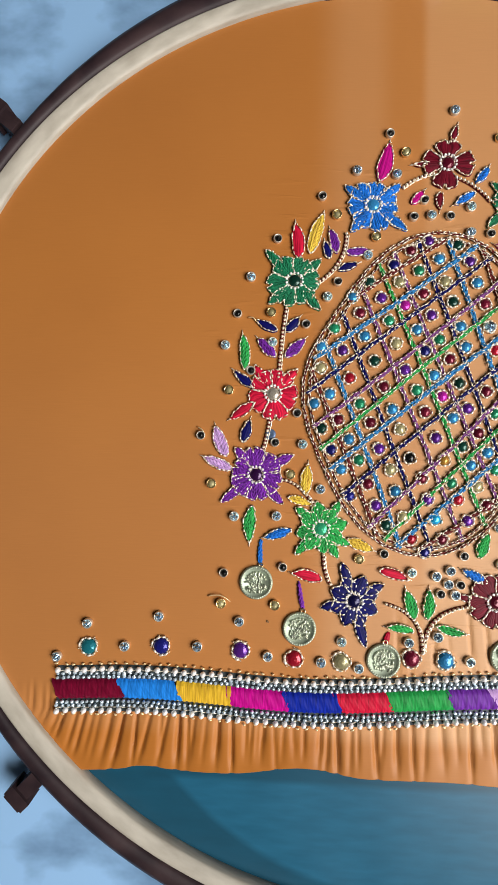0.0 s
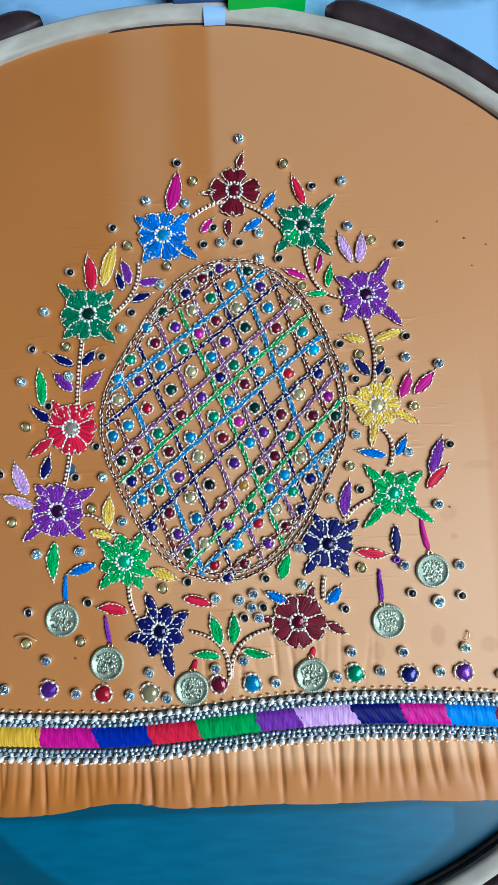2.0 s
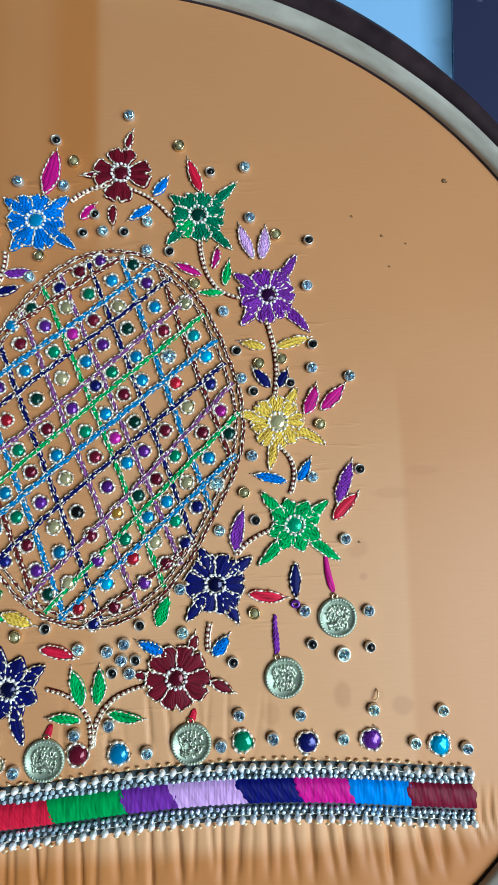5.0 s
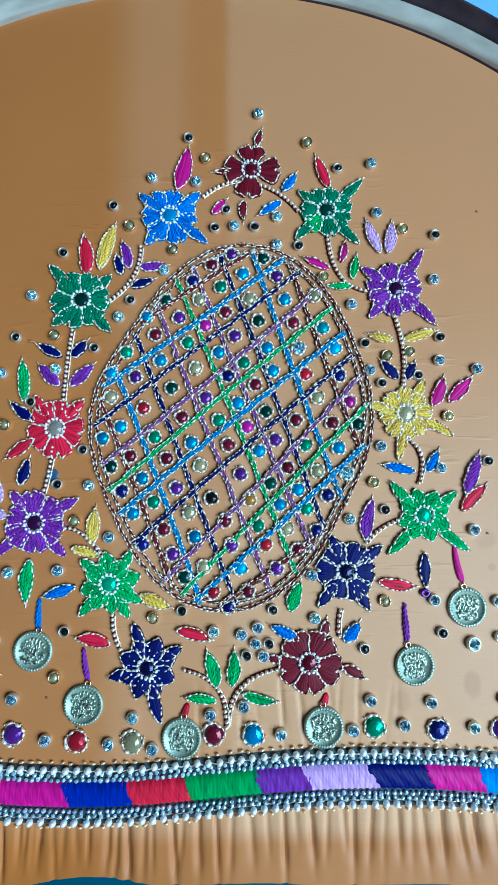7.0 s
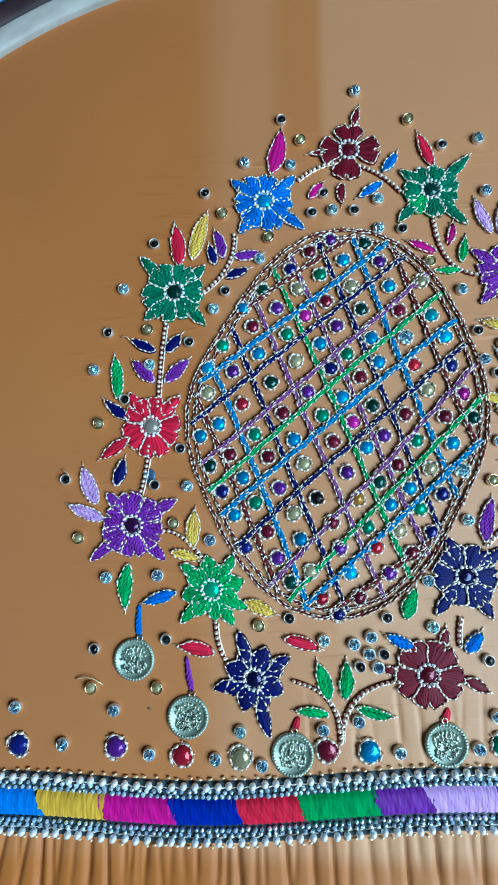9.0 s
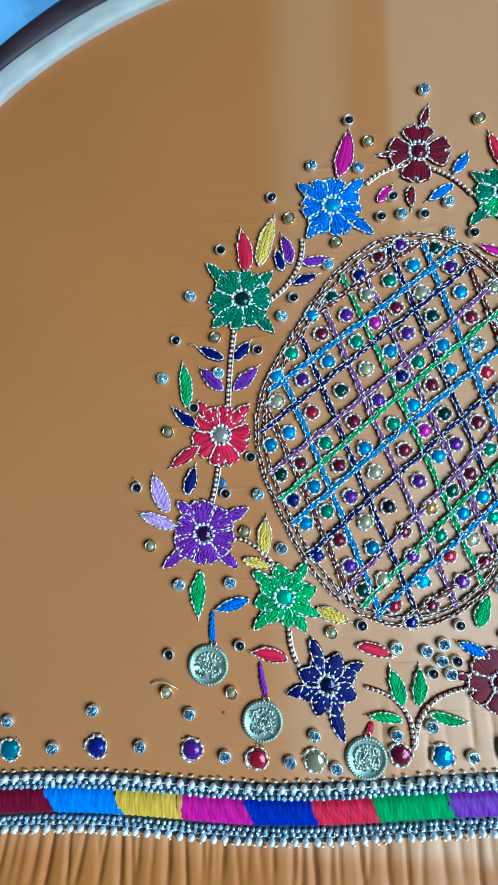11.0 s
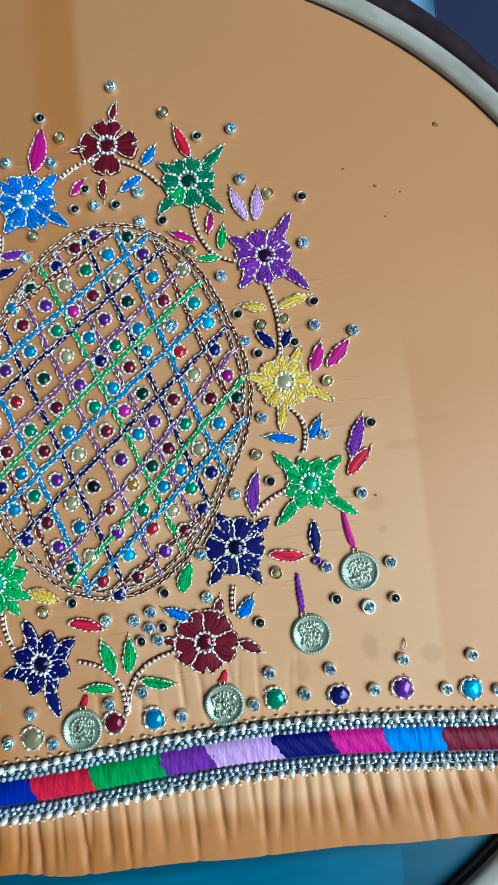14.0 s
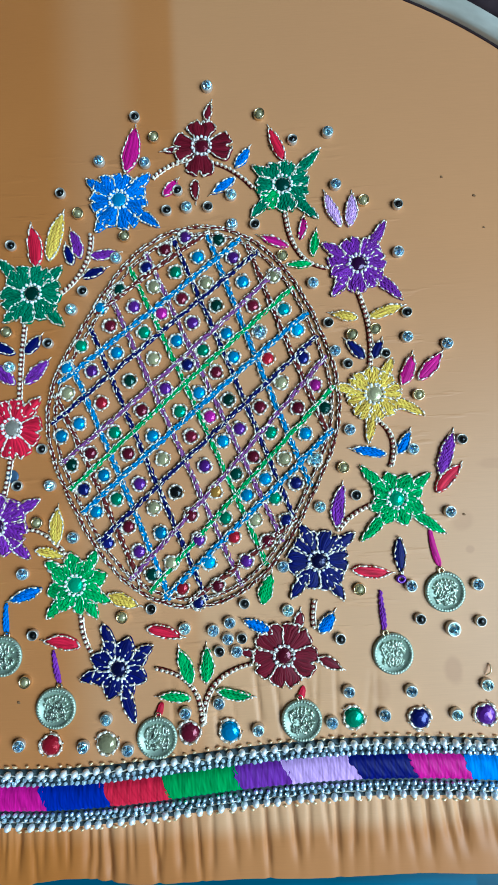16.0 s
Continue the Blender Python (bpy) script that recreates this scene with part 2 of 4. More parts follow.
dc, df = vary(DARK, coords(DARK, "Object", (80, 80, 80)), (0.016, 0.009, 0.012), (0.05, 0.03, 0.032), 1.0, 5.0)
join(DARK, dc, base(DARK))
relief(DARK, df, 0.25, 0.0008)
SHEET = material("pale_blue_sheet", (0.3, 0.52, 0.78), 0.8)
sc, sf = vary(SHEET, coords(SHEET, "Object", (14, 22, 14)), (0.05, 0.12, 0.22), (0.27, 0.5, 0.78), 1.0, 5.0, 0.33, 0.5)
join(SHEET, sc, base(SHEET))
relief(SHEET, sf, 0.3, 0.001)
NAVY = material("navy_print", (0.012, 0.016, 0.06), 0.75)
nc, nf = vary(NAVY, coords(NAVY, "Object", (38, 38, 38)), (0.01, 0.014, 0.055), (0.35, 0.38, 0.5), 1.0, 4.0, 0.62, 0.7)
join(NAVY, nc, base(NAVY))
relief(NAVY, nf, 0.2, 0.001)
LIME = material("green_plastic", (0.03, 0.55, 0.06), 0.4)
INK = material("blue_print", (0.03, 0.07, 0.2), 0.6)
TAPE = material("pale_blue_tape", (0.34, 0.55, 0.85), 0.45)
WALL = material("painted_wall", (0.22, 0.21, 0.19), 0.85)
wc, wf = vary(WALL, coords(WALL, "Object", (3, 3, 3)), (0.1, 0.095, 0.09), (0.14, 0.132, 0.125), 1.0, 5.0)
join(WALL, wc, base(WALL))

# ---- mesh helpers ----
MM = 0.001


class Build:
    """Collects vertices in millimetres, faces and one UV layer."""

    def __init__(self):
        self.v, self.f, self.uv = [], [], []

    def face(self, ids, uv=None):
        self.f.append(tuple(ids))
        self.uv.extend(uv or [(0, 0)] * len(ids))

    def grid(self, rows, uvs=None, closed=False):
        n0, w = len(self.v), len(rows[0])
        for r in rows:
            self.v.extend(r)
        for j in range(len(rows) - 1):
            for i in range(w if closed else w - 1):
                k = (i + 1) % w
                ids = (n0 + j * w + i, n0 + j * w + k, n0 + (j + 1) * w + k, n0 + (j + 1) * w + i)
                self.face(ids, [uvs[j][i], uvs[j][k], uvs[j + 1][k], uvs[j + 1][i]] if uvs else None)

    def tube(self, pts, r, sides=6, closed=False, flat=1.0):
        n0, n = len(self.v), len(pts)
        s = 0.0
        for i, p in enumerate(pts):
            a, b = pts[i - 1 if (i or closed) else 0], pts[(i + 1) % n if (i < n - 1 or closed) else i]
            d = Vector(b) - Vector(a)
            d = d.normalized() if d.length > 1e-9 else Vector((1, 0, 0))
            side = Vector((-d.y, d.x, 0))
            side = side.normalized() if side.length > 1e-6 else Vector((1, 0, 0))
            up = d.cross(side)
            rr = r(i) if callable(r) else r
            for k in range(sides):
                t = 2 * math.pi * k / sides
                q = Vector(p) + side * (math.cos(t) * rr) + up * (math.sin(t) * rr * flat)
                self.v.append(tuple(q))
        for i in range(n if closed else n - 1):
            j = (i + 1) % n
            for k in range(sides):
                l = (k + 1) % sides
                u = [(i * 0.0004, k * 0.0004), (i * 0.0004, (k + 1) * 0.0004), ((i + 1) * 0.0004, (k + 1) * 0.0004), ((i + 1) * 0.0004, k * 0.0004)]
                self.face((n0 + i * sides + k, n0 + i * sides + l, n0 + j * sides + l, n0 + j * sides + k), u)
        if not closed:
            self.face([n0 + k for k in reversed(range(sides))])
            self.face([n0 + (n - 1) * sides + k for k in range(sides)])

    def bead(self, x, y, z, r, sides=7, squash=0.9):
        n0 = len(self.v)
        self.v.append((x, y, z + r * squash))
        for a in (0.72, 0.0, -0.72):
            c = math.sqrt(1 - a * a)
            for k in range(sides):
                t = 2 * math.pi * k / sides
                self.v.append((x + r * c * math.cos(t), y + r * c * math.sin(t), z + r * a * squash))
        for k in range(sides):
            l = (k + 1) % sides
            self.face((n0, n0 + 1 + k, n0 + 1 + l))
            for q in (0, 1):
                b = n0 + 1 + q * sides
                self.face((b + k, b + sides + k, b + sides + l, b + l))

    def lathe(self, profile, sides=16, x=0.0, y=0.0, turn=0.0):
        """Rings (radius, height) from outside to inside, closed at the last."""
        rows = [[(x + r * math.cos(turn + 2 * math.pi * k / sides), y + r * math.sin(turn + 2 * math.pi * k / sides), z) for k in range(sides)] for r, z in profile]
        n0 = len(self.v)
        self.grid(rows, closed=True)
        self.face([n0 + (len(rows) - 1) * sides + k for k in range(sides)])

    def box(self, x0, y0, z0, x1, y1, z1):
        n = len(self.v)
        self.v.extend((x, y, z) for z in (z0, z1) for x, y in ((x0, y0), (x1, y0), (x1, y1), (x0, y1)))
        for q in ((3, 2, 1, 0), (4, 5, 6, 7), (0, 1, 5, 4), (1, 2, 6, 5), (2, 3, 7, 6), (3, 0, 4, 7)):
            self.face([n + i for i in q])

    def mesh(self, name, mat, smooth=True):
        me = bpy.data.meshes.new(name)
        me.from_pydata([(x * MM, y * MM, z * MM) for x, y, z in self.v], [], self.f)
        layer = me.uv_layers.new(name="threads")
        layer.data.foreach_set("uv", np.array(self.uv, dtype=np.float32).ravel())
        me.polygons.foreach_set("use_smooth", [smooth] * len(me.polygons))
        me.materials.append(mat)
        me.validate()
        return me


def part(name, me, parent=None, x=0.0, y=0.0, z=0.0, label="", turn=0.0):
    ob = new(name, me)
    ob.parent = parent
    ob.location = (x * MM, y * MM, z * MM)
    ob.rotation_euler = (0, 0, turn)
    return tagged(ob, label) if label else ob


def root(name, x, y, label, category, group="", z=0.0):
    ob = new(name)
    ob.empty_display_size = 0.002
    ob.location = (x * MM, y * MM, z * MM)
    return tagged(ob, label, category, group)


rng = random.Random(7)


FOLDS, fold_x = [], -165.0
while fold_x < 160:
    FOLDS.append((fold_x, rng.uniform(0.55, 1.1) * (1.5 if fold_x > 75 else 1.0), rng.uniform(0.5, 1.7) * (1.25 if abs(fold_x) > 75 else 1.0), rng.uniform(14, 36), rng.uniform(-0.09, 0.09)))
    fold_x += rng.uniform(2.2, 6.8)


def ruck(x, y):
    """Height in millimetres of the cloth at a place, with the gathers below the border."""
    below = border_y(x) - 8 - y
    if below <= -12:
        if below < -46 or not -20 < x < 70:
            return 0.0
        reach = math.sin(math.pi * (below + 46) / 34) * math.sin(math.pi * (x + 20) / 90)
        return reach * sum(-0.5 * d * math.exp(-((x - c - 1.5 - 2 * tilt * below) / (0.8 * w)) ** 2) for c, w, d, length, tilt in FOLDS if abs(x - c) < 9)
    k = min(1.0, max(0.0, (below + 12) / 12))
    lean = x - 0.2 * max(0.0, below) * (x / 120.0) ** 3
    z = 0.05 * math.sin(lean * 0.9) + 0.12 * math.sin(lean * 0.23)
    for c, w, d, length, tilt in FOLDS:
        u = (lean - c - tilt * max(0.0, below)) / (w * (1 + 0.03 * max(0.0, below)))
        if abs(u) < 4:
            z += d * math.exp(-u * u) * (-1 if u < 0.3 else -0.6) * max(0.0, 1 - max(0.0, below - length * 0.5) / (length * 0.6))
    fade = 1.0 if below < 16 else max(0.45, 1 - (below - 16) / 10)
    return k * fade * z


def border_y(x):
    """Centre line of the embroidered border, which wanders a little."""
    a = math.pi * x / 160
    return -97.34 + 1.58 * math.sin(a) + 0.9 * math.cos(a) + 1.42 * math.sin(2 * a) - 0.95 * math.cos(2 * a) + 0.03 * math.sin(3 * a) + 0.34 * math.cos(3 * a)


def hem_y(x):
    return -128.0 - 1.8 * (abs(x) / 120) ** 2 + 2.6 * math.exp(-((x + 43) / 17) ** 2) + 1.6 * math.exp(-((x + 106) / 9) ** 2) + 0.3 * math.sin(x * 0.11)


# ---- hoop, cloths, bed ----
CX, CY, RX, RY = -6.0, 12.5, 200.3, 188.6


def wave(a, *c):
    """A radius that wanders round the hoop, from a mean and its harmonics."""
    return c[0] + sum(c[2 * k - 1] * math.cos(k * a) + c[2 * k] * math.sin(k * a) for k in range(1, (len(c) + 1) // 2))


def inner_r(a):
    return wave(a, 194.1, 3.21, -0.04, 4.2, -1.0, 0.33, 0.58)


def mid_r(a):
    return max(inner_r(a) + 4.6, wave(a, 199.3, 1.53, 0.1, 3.95, -1.3, -0.39, 0.63))


def outer_r(a):
    return max(mid_r(a) + 6.0, wave(a, 206.0, 1.6, 2.61, 0.55, -0.25, 0.22, 0.01))


def ring_mesh(name, mat, lo, hi, profile, a0=0.0, a1=2 * math.pi, steps=300):
    """A ring between two radii; its section is given as (share of the breadth, height)."""
    b = Build()
    full = a1 - a0 > 6.28
    rows = []
    mz = sum(p[1] for p in profile) / len(profile)
    for i in range(steps + 1):
        a = a0 + (a1 - a0) * i / steps
        r0, r1 = lo(a), hi(a)
        k = 1.0 if full else math.sqrt(max(0.03, 1 - (1 - min(1.0, min(i, steps - i) / 4.0)) ** 2))
        rows.append([(CX + (r0 + (r1 - r0) * (0.5 + (o - 0.5) * k)) * math.cos(a), CY + (r0 + (r1 - r0) * (0.5 + (o - 0.5) * k)) * math.sin(a), mz + (h - mz) * k) for o, h in profile])
    b.grid(rows, closed=True)
    if not full:
        n = len(profile)
        b.face(list(range(n)))
        b.face(list(reversed(range(len(b.v) - n, len(b.v)))))
    return b.mesh(name, mat)


hoop = root("embroidery_hoop", CX, CY, "round wooden embroidery hoop, pale inner ring in dark open outer ring", "embroidery hoop", z=-6)
part("inner_ring", ring_mesh("inner_ring", PALE, inner_r, mid_r, [(0, -5), (0, 1.5), (0.05, 2.1), (0.2, 2.7), (0.55, 3.6), (0.9, 4.3), (1, 4.1), (1, -5)]), hoop, -CX, -CY, 6, "pale bare wooden inner ring")
part("outer_ring", ring_mesh("outer_ring", DARK, lambda a: mid_r(a) + 0.25, outer_r, [(0, -5.9), (0, 3.6), (0.14, 4.9), (0.4, 5.5), (0.7, 5.3), (0.94, 4.2), (1, 2.5), (1, -5.9)],
                             radians(107.7), radians(431.9)), hoop, -CX, -CY, 6, "dark brown outer ring with a gap")

# dark strip added for the shadow where the cloth dips beneath the ring
part("inner_edge", ring_mesh("inner_edge", DARK, lambda a: inner_r(a) - 0.5, lambda a: inner_r(a) + 0.1, [(0, -0.6), (0, 0.25), (0.4, 0.5), (1, 0.5), (1, -0.6)], radians(-70), radians(100)), hoop, -CX, -CY, 6, "thin dark strip drawn as the shadow gap under the inner ring")


def lug(x, y):
    """Stubby bolt block that stands out of the dark ring."""
    b = Build()
    a = math.atan2(y - CY, x - CX)
    for x0, x1, hw, z0, z1 in ((-7, 1.5, 3.2, -2.5, 3.5), (1.5, 6.0, 5.0, -3.8, 4.6), (6.0, 7.4, 4.2, -3.0, 4.0)):
        n = len(b.v)
        b.box(x0, -hw, z0, x1, hw, z1)
        b.v[n:] = [(px * math.cos(a) - py * math.sin(a), px * math.sin(a) + py * math.cos(a), pz) for px, py, pz in b.v[n:]]
    part("bolt_block", b.mesh("bolt_block", DARK, False), hoop, x - CX, y - CY, 6, "dark bolt block on the outer ring")


lug(-177.5, 144.5)
lug(-153.0, -137.5)


def cloth_sheet():
    b = Build()
    xs = [CX - 203.0 + 0.7 * i for i in range(581)]
    rows, n = [], 84
    for j in range(n + 1):
        row = []
        for x in xs:
            h = (RY + 2.2) * math.sqrt(max(0.0, 1 - ((x - CX) / (RX + 2.2)) ** 2))
            lo, hi = max(hem_y(x), CY - h), CY + h
            lo = min(lo, hi)
            t = j / n
            t = t * 0.5 / 0.55 if t < 0.55 else 0.5 + (t - 0.55) * 0.5 / 0.45
            y = lo + (hi - lo) * t ** 1.6
            edge = min(1.0, math.hypot((x - CX) / RX, (y - CY) / RY))
            z = ruck(x, y) * min(1.0, max(0.0, (0.985 - edge) * 30))
            row.append((x, y, z))
        rows.append(row)
    b.grid([[(x, y - 0.2, z - 1.0) for x, y, z in rows[0]]] + rows)
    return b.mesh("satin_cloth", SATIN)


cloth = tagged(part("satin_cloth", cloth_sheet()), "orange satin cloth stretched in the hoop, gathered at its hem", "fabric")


def disc(name, mat, grow, z, lo=-1e9, hi=1e9):
    b = Build()
    rows = []
    for j in range(40):
        y = max(lo, CY - RY - grow) + (min(hi, CY + RY + grow) - max(lo, CY - RY - grow)) * j / 39
        h = (RX + grow) * math.sqrt(max(0.0, 1 - ((y - CY) / (RY + grow)) ** 2))
        rows.append([(CX + h * (2 * i / 40 - 1), y, z + 0.08 * math.sin(i * 0.7)) for i in range(41)])
    b.grid(rows)
    return b.mesh(name, mat)


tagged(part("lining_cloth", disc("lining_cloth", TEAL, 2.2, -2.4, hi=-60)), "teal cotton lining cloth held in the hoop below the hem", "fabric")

# bed sheet, the navy cloth beside it, and a plain room round them
b = Build()
NX = 80
rows = [[(-1100 + 2349 * i / NX, -1200 + 2400 * j / 80, -6.2 - 0.6 * abs(math.sin(i * 0.9 + 0.4 * math.sin(j * 0.7))) - 0.3) for i in range(NX + 1)] for j in range(81)]
rows = [[(min(x, 147.0 + 0.05 * (y - 170)), y, z) for x, y, z in r] for r in rows]
b.grid(rows)
tagged(part("bed_sheet", b.mesh("bed_sheet", SHEET)), "pale blue bed sheet with dark smudged floral print", "bed sheet")
b = Build()
b.grid([[(120 + 850 * i / 40, -1200 + 2400 * j / 60, -9.5 - 1.2 * abs(math.sin(i * 1.3 + j))) for i in range(41)] for j in range(61)])
tagged(part("printed_cloth", b.mesh("printed_cloth", NAVY)), "dark navy cloth with a pale splashed print", "cloth")


def slab(name, x0, y0, z0, x1, y1, z1, mat):
    b = Build()
    b.box(x0, y0, z0, x1, y1, z1)
    return tagged(part(name, b.mesh(name, mat, False)), kind="structure")


slab("floor", -1500, -1500, -60, 1500, 2200, -12, WALL)
slab("wall_west", -1540, -1500, -60, -1500, 2200, 2400, WALL)
slab("wall_east", 980, -1500, -60, 1020, -980, 2400, WALL)
slab("wall_east_far", 980, 180, -60, 1020, 2200, 2400, WALL)
slab("wall_east_below", 980, -980, -60, 1020, 180, 540, WALL)
slab("wall_east_above", 980, -980, 1500, 1020, 180, 2400, WALL)
slab("wall_south", -1540, -1540, -60, 1540, -1500, 2400, WALL)
slab("wall_north", -1540, 2200, -60, 1540, 2240, 2400, WALL)
slab("ceiling", -1540, -1540, 2400, 1020, 2240, 2440, WALL)

# things beyond the gap of the hoop
b = Build()
b.box(14.5, 203.5, -6.4, 47.5, 252, 8)
tagged(part("green_box", b.mesh("green_box", LIME, False)), "bright green plastic box lying behind the hoop", "box")
b = Build()
b.box(-9, 206.5, -6.4, 13.6, 246, 5)
tagged(part("printed_packet", b.mesh("printed_packet", INK, False)), "dark blue printed packet lying behind the hoop", "packet")
b = Build()
b.grid([[(3.6 + 9.2 * i / 6, y, z) for i in range(7)] for y, z in ((200.2, 0.5), (200.6, 2.4), (201.6, 3.4), (204.2, 3.95), (207.2, 3.9), (208.6, 3.3), (208.8, -2.0))])
tagged(part("tape_strip", b.mesh("tape_strip", TAPE)), "pale blue tape strip folded over the inner ring", "tape")

# ---- embroidery ----
CACHE = {}


def cached(key, make):
    if key not in CACHE:
        CACHE[key] = make()
    return CACHE[key]


def gem_mesh(colour, r, h, sides=8):
    def make():
        b = Build()
        half = math.pi / sides
        top = h * 1.25 if colour == "clear" else h
        rings = [(r, 0, 0), (r, 0.3 * top, 0), (r * 0.82, 0.66 * top, half), (r * 0.46, 0.92 * top, 0), (r * 0.04, top, half)]
        for q, z, t in rings:
            b.v.extend((q * math.cos(t + 2 * half * k), q * math.sin(t + 2 * half * k), z) for k in range(sides))
        for j in range(4):
            n0, n1 = j * sides, (j + 1) * sides
            lag = rings[j + 1][2] > rings[j][2]
            for k in range(sides):
                l = (k + 1) % sides
                if j == 0:
                    b.face((n0 + k, n0 + l, n1 + l, n1 + k))
                elif lag:
                    b.face((n0 + k, n0 + l, n1 + k))
                    b.face((n0 + l, n1 + l, n1 + k))
                else:
                    b.face((n0 + k, n1 + l, n1 + k))
                    b.face((n0 + k, n0 + l, n1 + l))
        b.face([4 * sides + k for k in range(sides)])
        if colour == "clear":
            b.v = [(x, y, z if k < sides or k >= 4 * sides else z + top * (0.24 if k % 2 else -0.2)) for k, (x, y, z) in enumerate(b.v)]
        return b.mesh("gem", GEM[colour], False)
    return cached(("gem", colour, r, h, sides), make)


def cup_mesh(r, mat=None):
    def make():
        b = Build()
        b.lathe([(r, 0), (r * 1.03, 0.9), (r * 0.98, 1.4), (r * 0.89, 1.55), (r * 0.79, 1.2), (r * 0.74, 0.5)], 16)
        return b.mesh("cup", mat or CUP)
    return cached(("cup", r, mat), make)


def prong_mesh(r, n, bead):
    """Zari loops laid round a stone, with a small lump at every catch."""
    def make():
        b = Build()
        b.tube([(r * math.cos(t * math.pi / 9), r * math.sin(t * math.pi / 9), 0.3) for t in range(18)], bead * 0.5, 5, True)
        for k in range(n):
            t = 2 * math.pi * (k + 0.25 * math.sin(k * 5.1 + r)) / n
            q = r * (1.03 + 0.09 * math.sin(k * 3.7 + n))
            w = 2 * math.pi / n * 0.36
            b.tube([(q * math.cos(t + f * w) * (1 + 0.03 * f * f), q * math.sin(t + f * w) * (1 + 0.03 * f * f), 0.75 - 0.25 * f * f) for f in (-1, -0.4, 0.3, 1)],
                   lambda i: bead * (0.6, 1.15, 1.05, 0.5)[i], 6)
            b.bead(q * 1.1 * math.cos(t + 1.45 * w), q * 1.1 * math.sin(t + 1.45 * w), 0.5, bead * 0.75, 6, 1.0)
        return b.mesh("prong_ring", ZARI)
    return cached(("prong", r, n, bead), make)


CHAINED = ("green", "yellow", "violet", "deep_green", "lilac", "blue")


def petal_mesh(length, width, kind, colour):
    """A padded shape along +x, covered by strands that fan out from its foot to its edge."""
    b = Build()
    nv = 22
    bend, phase = rng.uniform(-0.045, 0.045) * length, rng.uniform(0, 6)

    def half(t):
        if kind == "round":
            h = min(1.0, 0.36 + 1.1 * t) * math.sqrt(max(0.0, 1 - 0.8 * max(0.0, (t - 0.55) / 0.45) ** 2.4))
        elif kind == "point":
            h = (0.5 + 0.5 * math.sin(math.pi * min(t * 1.05, 0.5))) * (1 - max(0.0, (t - 0.42) / 0.58) ** 1.7)
        else:
            h = math.sin(math.pi * min(1.0, t) ** 0.85) ** 0.8
        return max(0.05, width / 2 * h * (1 + 0.05 * math.sin(t * 13 + phase)))

    def place(t, u, lift=0.0):
        """A point at a share of the length and of the breadth, on the padding."""
        h = half(t)
        notch = 0.3 * t ** 4 * math.exp(-(u / 0.24) ** 2) + 0.12 * t ** 4 * u ** 4 if kind == "round" else 0.0
        z = 0.1 + 0.75 * max(0.0, 1 - u * u) ** 0.55 * min(1.0, h / 1.6) * min(1.0, 4 * (1.04 - t)) ** 0.5 + lift
        return ((t - notch) * length, u * h + bend * math.sin(math.pi * t), z)

    nu = 10
    rows = [[place(j / nv, 2 * i / nu - 1) for i in range(nu + 1)] for j in range(nv + 1)]
    rows = [[(x, y, z if 0 < i < nu else 0.0) for i, (x, y, z) in enumerate(r)] for r in rows]
    b.grid(rows, [[(p[1] * MM, p[0] * MM) for p in r] for r in rows])
    chained = colour in CHAINED
    gap = 0.5 if chained else 0.34
    n = max(4, int(width / gap))
    for k in range(n):
        u0 = 2 * (k + 0.5) / n - 1
        t0, t1 = rng.uniform(0.0, 0.12), rng.uniform(0.93, 1.0) if kind != "leaf" else rng.uniform(0.86, 0.97)
        u1 = u0 + rng.uniform(-0.08, 0.08)
        steps = max(5, int(length / (0.5 if chained else 0.9)))
        lift, r0 = rng.uniform(0.0, 0.16 if chained else 0.07), gap * rng.uniform(0.6, 0.85)
        cut_at = rng.randrange(2, steps) if chained else 99
        pts = []
        for i in range(steps + 1):
            f = i / steps
            x, y, z = place(t0 + (t1 - t0) * f, max(-0.96, min(0.96, u0 + (u1 - u0) * f)), lift - (0.16 if i == cut_at else 0.0))
            pts.append((x, y + ((0.16 * math.sin(i * 1.6 + k * 2.0) + rng.uniform(-0.12, 0.12)) if chained else 0.0), z))
        mark, tone_at = len(b.uv), rng.uniform(0, 0.04)
        if chained:
            b.tube(pts, lambda i: r0 * (0.62 + 0.5 * abs(math.sin(i * 0.8 + k))), 5)
        else:
            b.tube(pts, lambda i: r0 * (1.9 if 0 < i < steps else 0.9), 6, False, 0.32)
        b.uv[mark:] = [(tone_at + 0.12 * v, w) for w, v in b.uv[mark:]]
    edge = [r[0] for r in rows] + rows[-1][1:-1] + [r[-1] for r in reversed(rows)]
    return b.mesh("petal", THREAD[colour]), edge


def dashes(b, line, length, gap, r, z):
    """Short fat stitches laid end to end along a line of close points."""
    i, n = 0, len(line)
    while i < n - 2:
        m = min(n - 1, i + max(2, length + rng.randrange(-3, 3)))
        pts = [line[i], line[(2 * i + m) // 3], line[(i + 2 * m) // 3], line[m]]
        jig, lean = rng.uniform(-0.16, 0.16), rng.uniform(-0.22, 0.22)
        thick = r * rng.uniform(0.6, 1.15)
        b.tube([(p[0] + jig + lean * (k - 1.5) * 0.6, p[1] - jig + lean * (k - 1.5) * 0.6, z + (0.0, 0.28, 0.3, 0.04)[k]) for k, p in enumerate(pts)], lambda k: thick * (0.6, 1.1, 1.0, 0.55)[k], 5)
        i = m + gap + rng.choice((0, 0, 0, 1, 2))


def outline_mesh(edge, r=0.4):
    """Zari chain stitch round an edge."""
    b = Build()
    line = along([(p[0], p[1]) for p in edge] + [edge[0][:2]], 0.3)
    dashes(b, line, 6, 0, r * 0.88, 0.62)
    return b.mesh("outline", ZARI)


